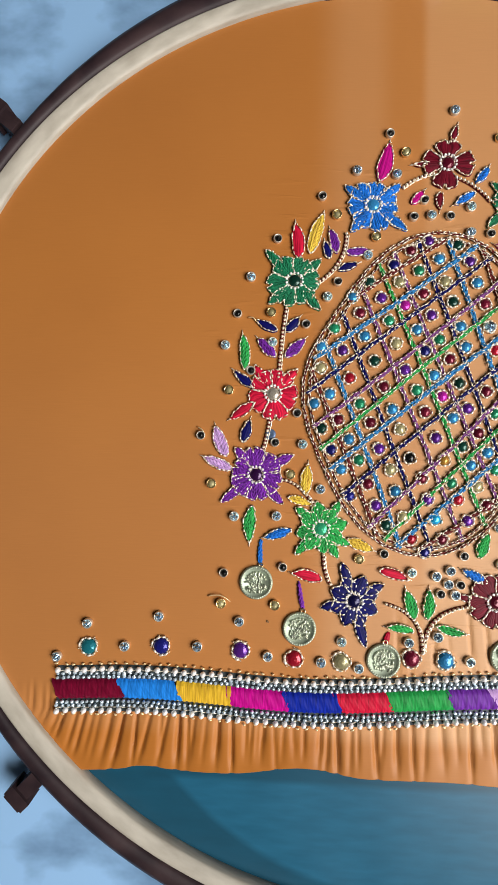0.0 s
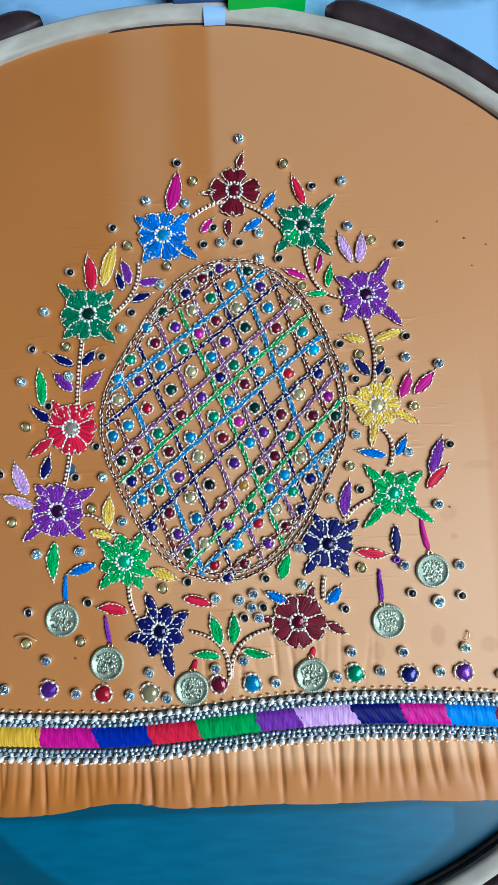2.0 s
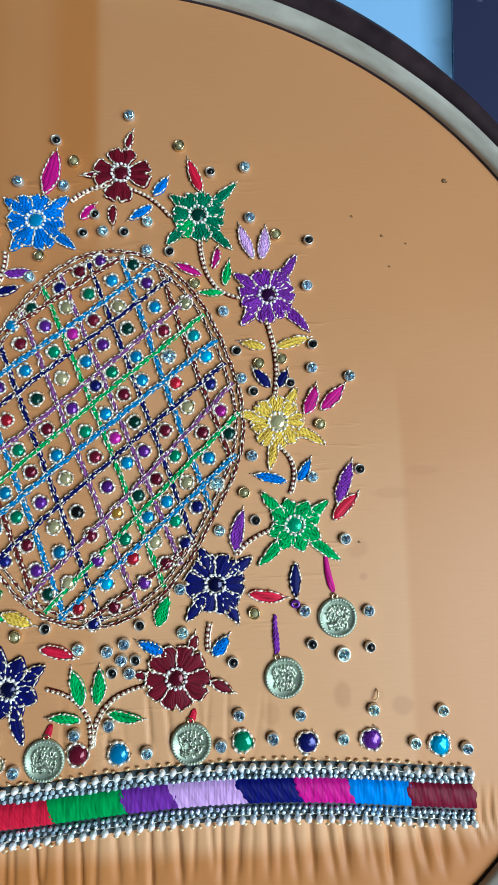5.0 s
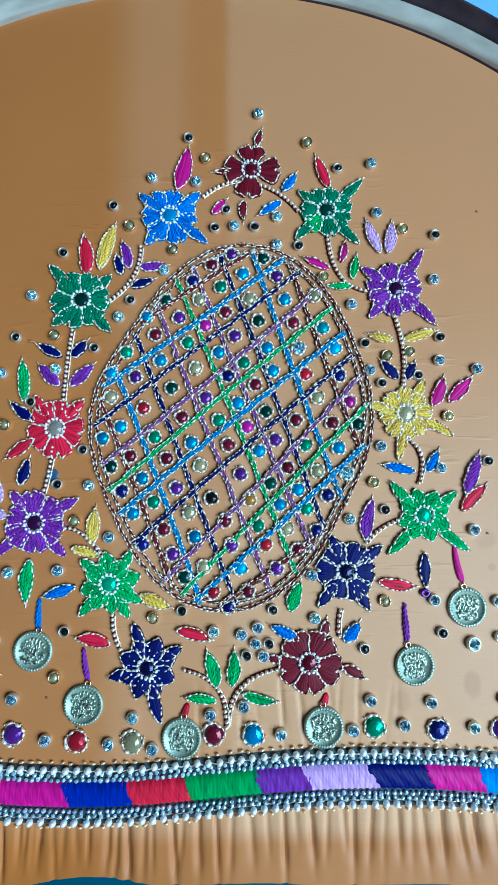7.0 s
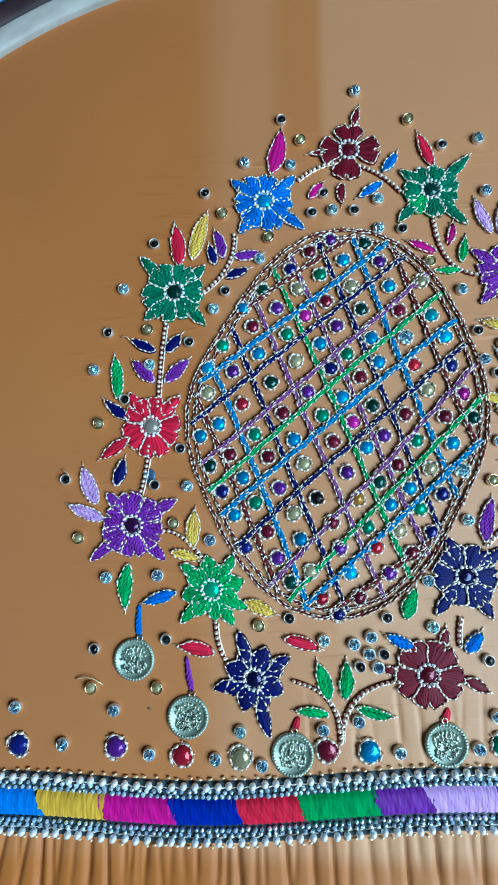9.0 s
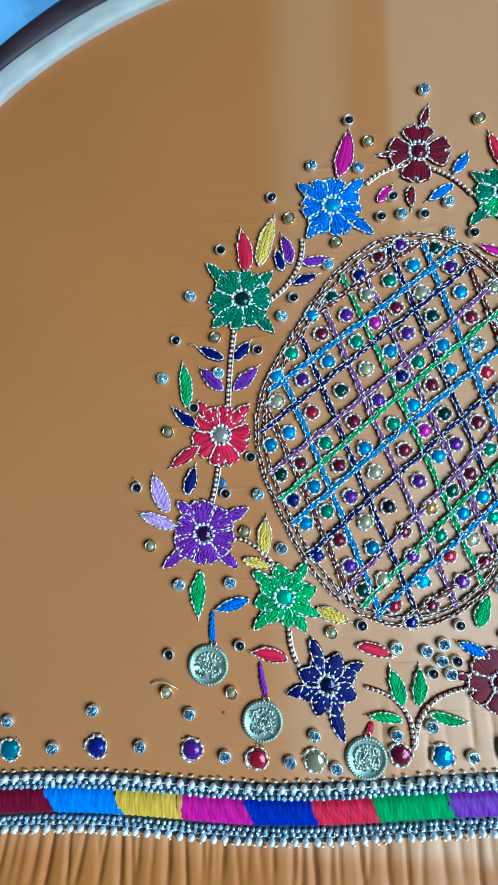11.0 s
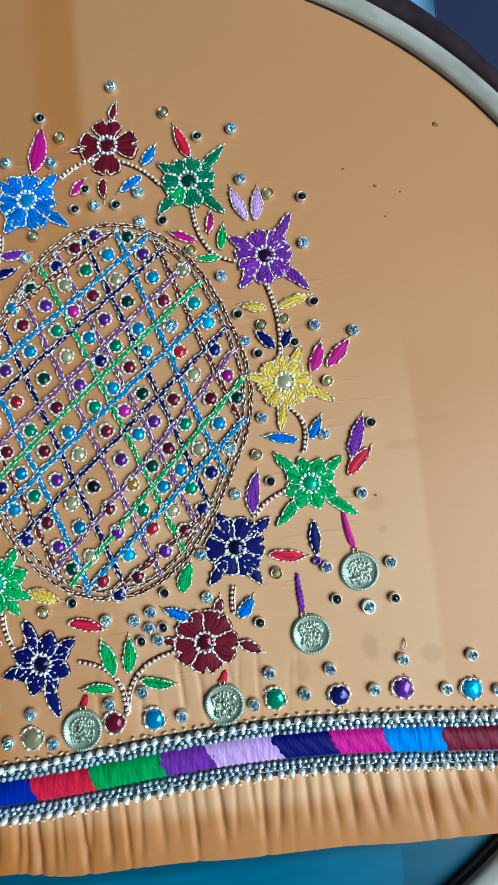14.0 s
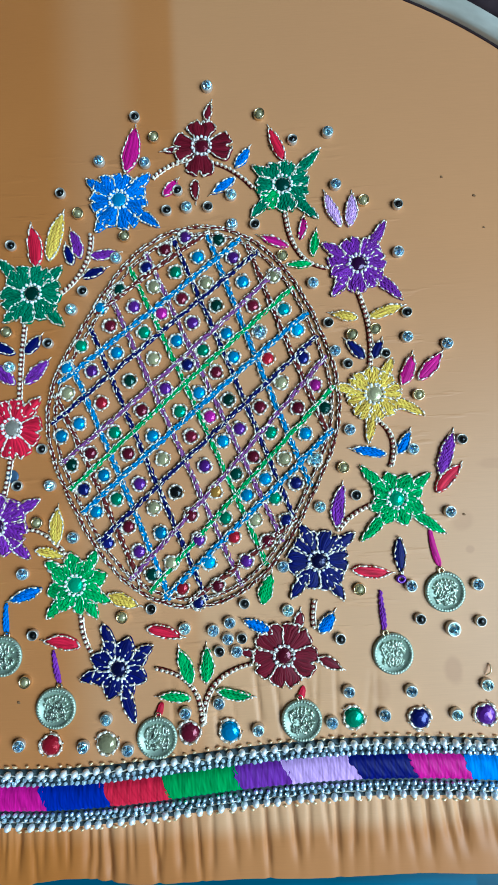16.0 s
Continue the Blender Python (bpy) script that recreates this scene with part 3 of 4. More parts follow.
def bead_ring_mesh(r, n, size):
    def make():
        b = Build()
        b.tube([(r * math.cos(t * math.pi / 10), r * math.sin(t * math.pi / 10), 0.5) for t in range(20)], size * 0.3, 5, True)
        for k in range(n):
            t = 2 * math.pi * k / n
            b.bead(r * math.cos(t), r * math.sin(t), 1.1, size * (1 + 0.12 * math.sin(k * 2.3)), 7)
        return b.mesh("bead_ring", BEAD)
    return cached(("ring", r, n, size), make)


WORDS = dict(maroon="maroon", blue="bright blue", deep_green="deep green", green="grass green", red="crimson", violet="violet", navy="navy blue",
             yellow="golden yellow", royal="royal blue", magenta="magenta", lilac="pale lilac")


def stitched(name, parent, length, width, kind, colour, x, y, turn, z=0.0):
    me, edge = petal_mesh(length, width, kind, colour)
    p = part(name, me, parent, x, y, z, turn=turn)
    part("outline", outline_mesh(edge), p)
    return p


def flower(colour, x, y, radius, n, rot, kind, stone, tips, odd=None):
    radius *= 0.95
    ob = root("embroidered_flower", x, y, f"{WORDS[colour]} silk flower edged in zari, beaded stone centre", "flower", "flowers round the medallion", 0.05)
    for a, length in tips:
        t = radians(a)
        s = radius * 0.5
        stitched("tip_leaf", ob, length - s, max(2.6, radius * 0.36), "leaf", colour, s * math.cos(t), s * math.sin(t), t)
    for k in range(n):
        shade = odd[1] if odd and abs((rot + 360 * k / n - odd[0] + 180) % 360 - 180) < 180 / n else colour
        t = radians(rot + 360 * k / n + rng.uniform(-4, 4))
        s = 2.6
        wide = 2 * radius * math.sin(math.pi / n) * (0.86 if kind == "round" else 0.84)
        grow = rng.uniform(0.92, 1.06)
        stitched("petal", ob, radius * grow - s, min(wide, radius * 0.98), kind, shade, s * math.cos(t), s * math.sin(t), t, 0.12 * (k % 2))
    r = 3.4 if stone != "clear" else 3.9
    part("bead_ring", bead_ring_mesh(r, 14, 0.6), ob, 0, 0, 0.3, "ring of tiny silver beads", rng.uniform(0, 6))
    part("centre_stone", gem_mesh(stone, r - 0.6, 1.7, 10), ob, 0, 0, 0.4, "faceted centre stone", rng.uniform(0, 6))
    return ob


def leaf(colour, x0, y0, x1, y1, width):
    ob = root("embroidered_leaf", x0, y0, f"small {WORDS[colour]} satin-stitch leaf with zari edge", "leaf", "leaves round the medallion", 0.03)
    t = math.atan2(y1 - y0, x1 - x0)
    stitched("blade", ob, math.hypot(x1 - x0, y1 - y0), width * 0.88, "leaf", colour, 0, 0, t)
    b = Build()
    d = math.hypot(x1 - x0, y1 - y0)
    b.tube([((d + k * 0.5) * math.cos(t), (d + k * 0.5) * math.sin(t) + 0.12 * math.sin(k), 0.3) for k in range(4)], lambda i: 0.3 - 0.05 * i, 5)
    part("tip_stitch", b.mesh("tip_stitch", ZARI), ob)


def bead_mesh(r):
    def make():
        b = Build()
        b.bead(0, 0, 0, r, 9, 1.0)
        return b.mesh("bead", BEAD if r > 1 else STEM_BEAD)
    return cached(("bead", r), make)


def along(pts, step):
    """Points at even steps on a polyline."""
    out, left = [], 0.0
    for (x0, y0), (x1, y1) in zip(pts, pts[1:]):
        d = math.hypot(x1 - x0, y1 - y0)
        s = left
        while s < d:
            out.append((x0 + (x1 - x0) * s / d, y0 + (y1 - y0) * s / d))
            s += step
        left = s - d
    return out


def stem(x0, y0, x1, y1, x2, y2):
    ob = root("bead_stem", x0, y0, "curved stem of tiny silver beads beside zari thread", "stem", "bead stems", 0.03)
    cx, cy = 2 * x1 - (x0 + x2) / 2, 2 * y1 - (y0 + y2) / 2
    pts = [((1 - t) ** 2 * x0 + 2 * t * (1 - t) * cx + t * t * x2 - x0, (1 - t) ** 2 * y0 + 2 * t * (1 - t) * cy + t * t * y2 - y0) for t in (k / 24 for k in range(-1, 27))]
    for px, py in along(pts, 1.75):
        part("bead", bead_mesh(0.68), ob, px + rng.uniform(-0.12, 0.12), py + rng.uniform(-0.12, 0.12), 0.7)
    b = Build()
    side = [(px + 0.95, py - 0.25, 0.35 + 0.12 * math.sin(k * 1.7)) for k, (px, py) in enumerate(along(pts, 0.45))]
    b.tube(side, lambda i: 0.3 * (0.6 + 0.55 * abs(math.sin(i * 0.8))), 5)
    part("zari_thread", b.mesh("zari_thread", ZARI), ob)
    b = Build()
    b.tube([(px - 0.1, py, 0.22) for px, py in along(pts, 0.9)], 0.75, 6, False, 0.4)
    part("base_cord", b.mesh("base_cord", THREAD["brown"]), ob)


def coin_mesh():
    b = Build()
    b.lathe([(6.7, 0), (6.85, 0.35), (6.7, 0.8), (6.3, 0.95), (5.75, 0.9), (5.5, 0.45), (0.01, 0.45)], 40)
    return b.mesh("disc", TARNISH)


def coin_relief(seed):
    """Worn raised lumps, as of a seated shape under an arch, too small to read."""
    r = random.Random(seed)
    b = Build()
    for k in range(40):
        a = 2 * math.pi * k / 40
        b.tube([(q * math.cos(a), q * math.sin(a), 0.98) for q in (5.7, 6.15, 6.6)], 0.24, 5)
    for k in range(9):
        a = 0.35 + 2.45 * k / 8
        b.bead(4.0 * math.cos(a), 4.0 * math.sin(a), 0.5, 0.62, 7, 0.9)
    for k in range(58):
        px, py = r.uniform(-3.7, 3.7), r.uniform(-4.0, 3.2)
        a, d = r.choice((1.3, 1.7, 1.5, 0.4, 2.7)), r.uniform(0.5, 1.2)
        pts = [(px + s * d * math.cos(a) + 0.3 * math.sin(s * 2 + k), py + s * d * math.sin(a), 0.66) for s in (-1, -0.5, 0, 0.5, 1)]
        b.tube([p for p in pts if math.hypot(p[0], p[1]) < 4.9] or [(0, 0, 0.66), (0.5, 0.4, 0.66)], 0.34, 6)
    for k in range(14):
        b.bead(r.uniform(-3, 3), r.uniform(-3.4, 3), 0.5, r.uniform(0.4, 0.75), 7, 0.8)
    return b.mesh("relief", BRASS)


def coin(x, y, colour, x0, y0, x1, y1):
    ob = root("coin_charm", x, y, f"worn pale brass coin charm hung on {WORDS[colour]} thread", "coin", "coins below the flowers", 0.1)
    d = part("disc", cached("coin", coin_mesh), ob)
    part("relief", coin_relief(int(x * 7 + y * 3)), d)
    b = Build()
    t0 = math.atan2(y1 - y, x1 - x)
    b.tube([(7.3 * math.cos(t0) + 0.9 * math.cos(k * math.pi / 6), 7.3 * math.sin(t0) + 0.9 * math.sin(k * math.pi / 6), 0.5) for k in range(12)], 0.32, 5, True)
    part("loop", b.mesh("loop", GOLD), ob)
    length = math.hypot(x1 - x0, y1 - y0)
    me, edge = petal_mesh(length, 1.8, "round", colour)
    part("thread", me, ob, x0 - x, y0 - y, 0, f"{WORDS[colour]} stitched thread", math.atan2(y1 - y0, x1 - x0))


STONE = dict(ruby_dark="dark ruby red", clear="clear pale blue crystal", black="black", olive="pale olive", teal="teal", navy="navy blue", plum="dark violet", ruby="ruby red",
             sky="sky blue", emerald="emerald green", cyan="bright cyan")


def rhinestone(x, y, colour, r=2.05):
    r = 1.85 if colour == "black" else r
    ob = root("rhinestone", x, y, f"{STONE[colour]} rhinestone in a round metal cup", "rhinestone", "loose rhinestones", 0.0)
    ob.rotation_euler = (rng.uniform(-0.12, 0.12), rng.uniform(-0.12, 0.12), rng.uniform(0, 6))
    part("cup", cup_mesh(r, GOLD if colour == "olive" else None), ob)
    part("gem", gem_mesh(colour, r * (0.84 if colour == "clear" else 0.72), 1.6), ob, 0, 0, 0.35)


def cabochon(x, y, colour):
    ob = root("large_stone", x, y, f"large {STONE[colour]} stone in a gilt prong setting", "rhinestone", "large stones along the border", 0.0)
    ob.rotation_euler = (0, 0, rng.uniform(0, 6))
    part("prong_ring", prong_mesh(3.45, 8, 0.46), ob)
    part("gem", gem_mesh(colour, 3.15, 1.9, 12), ob, 0, 0, 0.2)


MED = root("lattice_medallion", 7.2, 27.8, "oval lattice medallion of coloured couched cords and small stones", "embroidery", z=0.05)


def oval(a, grow=0.0):
    r = 55.97 - 0.19 * math.cos(a) - 0.14 * math.sin(a) - 7.7 * math.cos(2 * a) + 2.46 * math.sin(2 * a) - 0.51 * math.cos(3 * a) + 0.15 * math.sin(3 * a) + 2.66 * math.cos(4 * a) - 0.69 * math.sin(4 * a) + grow
    return r * math.cos(a), r * math.sin(a)


def couched(name, pts, colour, r=0.72, zari=0.3, closed=False, z=0.5):
    """Two silk strands chained together, with zari stitches along both sides."""
    line = along(pts, 0.3)
    n = len(line)

    def beside(i, off):
        (x0, y0), (x1, y1) = line[max(0, i - 1)], line[min(n - 1, i + 1)]
        d = math.hypot(x1 - x0, y1 - y0) or 1.0
        return line[i][0] - (y1 - y0) / d * off, line[i][1] + (x1 - x0) / d * off

    b = Build()
    for sign in (-1, 1):
        wave_at = rng.uniform(0, 6)
        strand = [(*beside(i, sign * r * (0.42 + 0.2 * math.sin(i * 0.55 + wave_at))), z + 0.12 * math.sin(i * 0.55 + sign)) for i in range(n)]
        b.tube(strand, lambda i: r * (0.56 + 0.2 * abs(math.sin(i * 0.36 + sign + wave_at))), 6, False, 0.85)
    ob = part(name, b.mesh(name, THREAD[colour]), MED)
    for sign in (-1, 1):
        b = Build()
        roam = rng.uniform(0, 6)
        dashes(b, [beside(i, sign * r * (0.98 + 0.32 * math.sin(i * 0.17 + roam))) for i in range(n)], 6, 1, zari, z + 0.2)
        if sign > 0:
            dashes(b, [beside(i, 0.5 * r * math.sin(i * 0.5 + roam)) for i in range(n)], 4, 9, zari * 0.8, z + 0.5)
        part("zari_edge", b.mesh("zari_edge", ZARI), ob)


def cord(colour, x0, y0, x1, y1):
    n = 12
    bend = rng.uniform(-0.8, 0.8)
    dx, dy = x1 - x0, y1 - y0
    d = math.hypot(dx, dy)
    pts = [(x0 + dx * k / n - dy / d * bend * math.sin(math.pi * k / n) - 7.2, y0 + dy * k / n + dx / d * bend * math.sin(math.pi * k / n) - 27.8) for k in range(n + 1)]
    couched("cord", pts, colour, 0.88 if colour == "sky" else 0.76, 0.29, z=0.45 + 0.3 * (dy > 0))


def lattice_gem(x, y, colour):
    g = part("lattice_stone", gem_mesh(colour, 2.15, 1.6, 8), MED, x - 7.2, y - 27.8, 0.15, turn=rng.uniform(0, 6))
    part("setting", prong_mesh(2.4, rng.choice((6, 7, 8)), 0.4), g)


for grow, thick, thin in ((0.4, 0.5, 0.27), (-2.2, 0.42, 0.24)):
    couched("border_cord", [oval(2 * math.pi * k / 90, grow) for k in range(91)], "brown", thick, thin)

# lint specks caught on the satin
SPECK = material("brown_lint", (0.2, 0.1, 0.035), 0.8)
for x, y, r in ((136.7, 122.6, 1.3), (100.2, 108.3, 0.6), (111.3, 100.6, 0.7), (120.4, 97.5, 0.5), (113.8, 88.5, 0.5), (97.9, -13.0, 0.6), (-57.4, -68.2, 0.7)):
    b = Build()
    r *= 0.75
    b.bead(0, 0, 0.05, r, 7, 0.3)
    b.bead(r * 0.8, -r * 0.5, 0.05, r * 0.6, 6, 0.3)
    part("lint_speck", b.mesh("lint_speck", SPECK), cloth, x, y, 0.05)

# flowers round the medallion
flower("maroon", 14.0, 124.7, 11.5, 4, 86, "round", "ruby_dark", [])
flower("blue", -16.9, 106.3, 11.9, 7, 81, "round", "sky", [(143, 15.0), (39, 15.1), (-37, 18.1), (-129, 14.8)])
flower("deep_green", -49.4, 73.3, 11.9, 6, 67, "round", "pine", [(132, 18.6), (41, 14.7), (-48, 16.9), (-137, 14.7)])
flower("red", -57.3, 25.2, 11.5, 5, 61, "round", "smoke", [(46, 14.6), (123, 14.3)])
flower("violet", -63.5, -8.6, 11.9, 6, 36, "round", "plum_dark", [(29, 17.7), (130, 14.5), (-141, 18.7), (-46, 16.6)])
flower("green", -36.5, -29.9, 11.5, 8, 12, "point", "green", [(56, 13.8), (-28, 13.5), (-59, 13.9), (-134, 15.2), (142, 13.6)])
flower("navy", -22.7, -58.3, 11.5, 8, 22, "point", "navy_dark", [(109, 16.0), (-75, 19.3), (30, 14.0), (-166, 14.0)])
flower("maroon", 33.3, -56.7, 11.9, 5, 56, "round", "ruby_dark", [])
flower("navy", 46.9, -26.0, 11.5, 6, -1, "round", "navy_dark", [(34, 16.1), (113, 13.8), (-59, 16.0), (-130, 16.2)])
flower("green", 75.1, -6.4, 10.7, 8, 16, "point", "green", [(134, 16.9), (34, 15.0), (-38, 20.7), (-134, 19.5)])
flower("yellow", 70.1, 30.2, 10.3, 8, 4, "round", "olive", [(166, 14.7), (-26, 19.2), (-101, 17.7), (60, 14.6)])
flower("violet", 67.8, 77.3, 11.5, 7, 55, "round", "plum_dark", [(55, 19.1), (-43, 20.6), (146, 15.2), (-133, 15.3)])
flower("deep_green", 42.5, 108.3, 10.7, 7, 21, "round", "pine", [(42, 19.6), (143, 13.3), (-47, 18.1), (-136, 16.8)], (-115, "green"))
# leaves beside the flowers: colour, foot, tip, breadth in millimetres
leaf("magenta", -14.2, 116.8, -10.1, 134.1, 6.9)
leaf("yellow", -43.0, 85.2, -37.6, 103.1, 6.0)
leaf("red", -47.9, 83.0, -49.4, 99.0, 6.0)
leaf("violet", -31.9, 85.4, -34.9, 96.2, 4.6)
leaf("navy", -34.7, 83.2, -36.9, 91.0, 3.7)
leaf("violet", -28.4, 86.3, -17.9, 87.0, 4.1)
leaf("navy", -31.1, 78.3, -22.5, 81.5, 3.4)
leaf("green", -69.4, 35.0, -70.7, 50.7, 5.0)
leaf("navy", -56.0, 51.9, -65.2, 56.5, 3.9)
leaf("navy", -52.5, 51.5, -46.7, 58.0, 4.4)
leaf("violet", -56.5, 40.7, -64.3, 48.8, 5.0)
leaf("violet", -52.7, 40.7, -44.2, 48.9, 5.0)
leaf("navy", -64.9, 27.9, -74.1, 35.0, 4.1)
leaf("red", -65.2, 21.5, -75.2, 14.2, 4.6)
leaf("navy", -69.5, 4.6, -66.5, 14.4, 4.6)
leaf("lilac", -75.9, -1.4, -81.1, 11.7, 6.0)
leaf("lilac", -73.4, -6.5, -85.9, -1.6, 5.0)
leaf("yellow", -43.0, -16.1, -42.0, -3.4, 5.5)
leaf("yellow", -50.3, -17.5, -40.1, -20.2, 3.7)
leaf("green", -64.8, -21.4, -65.6, -36.8, 5.5)
leaf("blue", -48.4, -30.7, -59.9, -34.3, 4.4)
leaf("yellow", -25.6, -33.8, -15.0, -38.1, 5.0)
leaf("red", -35.5, -50.6, -48.1, -48.2, 5.0)
leaf("red", -12.7, -45.7, -0.9, -49.2, 4.6)
leaf("green", 1.4, -65.0, -2.0, -53.0, 5.5)
leaf("green", 6.4, -64.8, 7.3, -52.6, 5.0)
leaf("green", 1.4, -69.4, -9.6, -68.4, 3.7)
leaf("green", 10.1, -67.2, 22.1, -69.9, 3.7)
leaf("green", 26.9, -39.8, 30.8, -29.5, 5.4)
leaf("blue", 30.0, -49.3, 20.1, -44.4, 4.4)
leaf("blue", 45.6, -50.0, 51.2, -43.4, 5.0)
leaf("violet", 53.9, -15.3, 57.0, -0.6, 5.2)
leaf("red", 58.1, -29.5, 71.6, -31.4, 4.4)
leaf("navy", 75.1, -19.5, 75.1, -32.0, 4.0)
leaf("violet", 90.6, 0.9, 96.4, 15.7, 5.2)
leaf("red", 88.9, -5.0, 98.1, 4.2, 4.8)
leaf("blue", 72.9, 8.9, 61.0, 11.5, 3.8)
leaf("blue", 76.6, 8.9, 81.5, 16.8, 4.2)
leaf("magenta", 80.2, 32.9, 84.5, 43.7, 5.0)
leaf("magenta", 86.0, 34.4, 94.9, 43.7, 5.0)
leaf("navy", 67.9, 43.2, 61.6, 50.0, 4.2)
leaf("navy", 71.0, 42.9, 74.1, 49.3, 4.2)
leaf("yellow", 70.4, 57.6, 82.7, 61.3, 4.2)
leaf("yellow", 66.3, 57.6, 57.1, 60.0, 3.8)
leaf("lilac", 62.7, 91.6, 57.6, 104.7, 4.4)
leaf("lilac", 65.4, 91.3, 67.3, 103.8, 4.8)
leaf("magenta", 47.6, 87.7, 49.7, 96.4, 2.8)
leaf("green", 51.9, 81.2, 53.8, 90.7, 3.4)
leaf("magenta", 43.4, 85.3, 33.2, 90.0, 3.4)
leaf("green", 51.6, 78.4, 41.8, 78.7, 3.0)
leaf("blue", 25.8, 116.2, 31.3, 123.6, 4.0)
leaf("blue", 25.5, 112.2, 16.7, 106.8, 3.8)
leaf("red", 43.9, 117.4, 38.9, 130.8, 4.4)
leaf("magenta", -1.0, 107.1, 4.6, 113.0, 3.8)
leaf("maroon", 15.7, 133.6, 18.3, 141.8, 3.0)
leaf("maroon", 11.1, 112.4, 10.9, 104.4, 3.6)
leaf("maroon", 6.5, 124.9, -0.3, 124.2, 2.0)
leaf("maroon", 44.8, -58.0, 52.6, -62.2, 4.0)
leaf("maroon", 23.8, -56.0, 18.8, -55.1, 3.0)
leaf("maroon", 38.5, -48.1, 39.8, -42.5, 3.6)
# bead stems: foot, bend, end
stem(7.8, 119.9, 1.8, 118.2, -4.1, 114.5)
stem(18.2, 118.5, 25.3, 114.7, 31.2, 109.0)
stem(-27.8, 93.2, -30.7, 82.2, -38.8, 73.3)
stem(-52.7, 60.9, -54.1, 48.4, -55.1, 33.5)
stem(-58.1, 17.8, -59.1, 10.3, -60.8, 2.7)
stem(-52.3, -10.6, -45.8, -13.2, -39.2, -20.6)
stem(-35.2, -40.9, -34.7, -46.1, -32.8, -51.4)
stem(-8.6, -59.5, 1.4, -65.4, 4.7, -76.2)
stem(22.5, -59.2, 10.1, -64.6, 5.2, -75.7)
stem(43.9, -47.8, 43.9, -43.5, 44.7, -39.2)
stem(54.7, -15.8, 59.3, -11.5, 66.3, -8.0)
stem(74.2, 5.7, 75.1, 14.4, 70.9, 20.8)
stem(69.4, 41.8, 69.9, 53.0, 67.6, 65.0)
stem(55.6, 76.9, 46.8, 83.2, 42.9, 96.1)
# coins with the stitched thread that holds them
coin(-62.4, -52.6, "blue", -60.8, -35.0, -60.7, -46.0)
coin(-44.4, -70.5, "violet", -45.0, -51.5, -43.0, -63.0)
coin(-10.6, -81.6, "red", -8.5, -70.3, -10.0, -74.7)
coin(38.1, -78.2, "red", 39.5, -67.2, 37.9, -71.5)
coin(70.1, -58.1, "violet", 67.2, -37.0, 67.9, -51.0)
coin(89.2, -38.6, "magenta", 85.8, -17.3, 88.3, -30.8)
# loose rhinestones in round metal cups
rhinestone(17.1, 147.9, "clear")
rhinestone(-10.2, 137.9, "black")
rhinestone(-23.7, 121.5, "clear")
rhinestone(-38.2, 110.3, "black")
rhinestone(-56.9, 91.7, "black")
rhinestone(-67.8, 75.0, "clear")
rhinestone(-3.3, 129.5, "olive")
rhinestone(-7.0, 119.9, "clear")
rhinestone(-32.1, 102.3, "olive")
rhinestone(-15.4, 92.6, "olive")
rhinestone(7.5, 102.1, "clear")
rhinestone(0.1, 101.4, "black")
rhinestone(15.1, 101.8, "black")
rhinestone(4.5, 108.7, "black")
rhinestone(23.7, 105.8, "clear")
rhinestone(23.7, 94.7, "clear")
rhinestone(31.8, 94.3, "black")
rhinestone(-72.9, 59.1, "black")
rhinestone(-44.1, 54.9, "black")
rhinestone(-35.4, 66.7, "clear")
rhinestone(-31.2, 73.2, "black")
rhinestone(-18.8, 84.8, "clear")
rhinestone(-58.8, 59.7, "olive")
rhinestone(-77.8, 45.5, "clear")
rhinestone(-58.1, 47.1, "clear")
rhinestone(-75.8, 26.6, "olive")
rhinestone(-66.8, 35.0, "black")
rhinestone(-87.1, 7.3, "black")
rhinestone(-56.1, 4.9, "black")
rhinestone(-47.1, 17.3, "black")
rhinestone(-44.5, 4.5, "clear")
rhinestone(-49.3, -8.2, "olive")
rhinestone(-82.0, -12.8, "olive")
rhinestone(-72.2, -26.0, "clear")
rhinestone(-54.8, -25.4, "clear")
rhinestone(-37.0, -13.9, "clear")
rhinestone(-75.7, -49.1, "black")
rhinestone(-51.8, -45.9, "black")
rhinestone(-54.6, -61.3, "olive")
rhinestone(-76.7, -61.4, "olive")
rhinestone(-20.8, -41.5, "olive")
rhinestone(-10.9, -39.3, "black")
rhinestone(-68.9, -68.3, "clear")
rhinestone(-102.0, -67.7, "clear")
rhinestone(-131.6, -71.6, "clear")
rhinestone(-143.7, -85.5, "clear")
rhinestone(-115.7, -80.2, "clear")
rhinestone(-85.7, -79.2, "clear")
rhinestone(-57.1, -81.8, "clear")
rhinestone(-35.4, -83.3, "clear")
rhinestone(-20.5, -84.9, "clear")
rhinestone(-27.3, -74.7, "clear")
rhinestone(23.3, -80.4, "clear")
rhinestone(10.8, -71.3, "clear")
rhinestone(-0.7, -73.9, "clear")
rhinestone(0.2, -46.3, "clear")
rhinestone(35.7, 135.9, "olive")
rhinestone(47.2, 125.3, "black")
rhinestone(60.2, 127.3, "clear")
rhinestone(61.7, 107.3, "clear")
rhinestone(71.3, 100.8, "olive")
rhinestone(83.4, 98.5, "black")
rhinestone(82.3, 80.9, "clear")
rhinestone(40.9, 82.0, "olive")
rhinestone(51.2, 71.3, "clear")
rhinestone(83.7, 58.7, "black")
rhinestone(83.1, 49.9, "clear")
rhinestone(55.8, 56.5, "black")
rhinestone(64.0, 51.8, "olive")
rhinestone(72.1, 53.4, "olive")
rhinestone(74.9, 44.4, "black")
rhinestone(61.5, 41.5, "black")
rhinestone(57.5, 46.3, "clear")
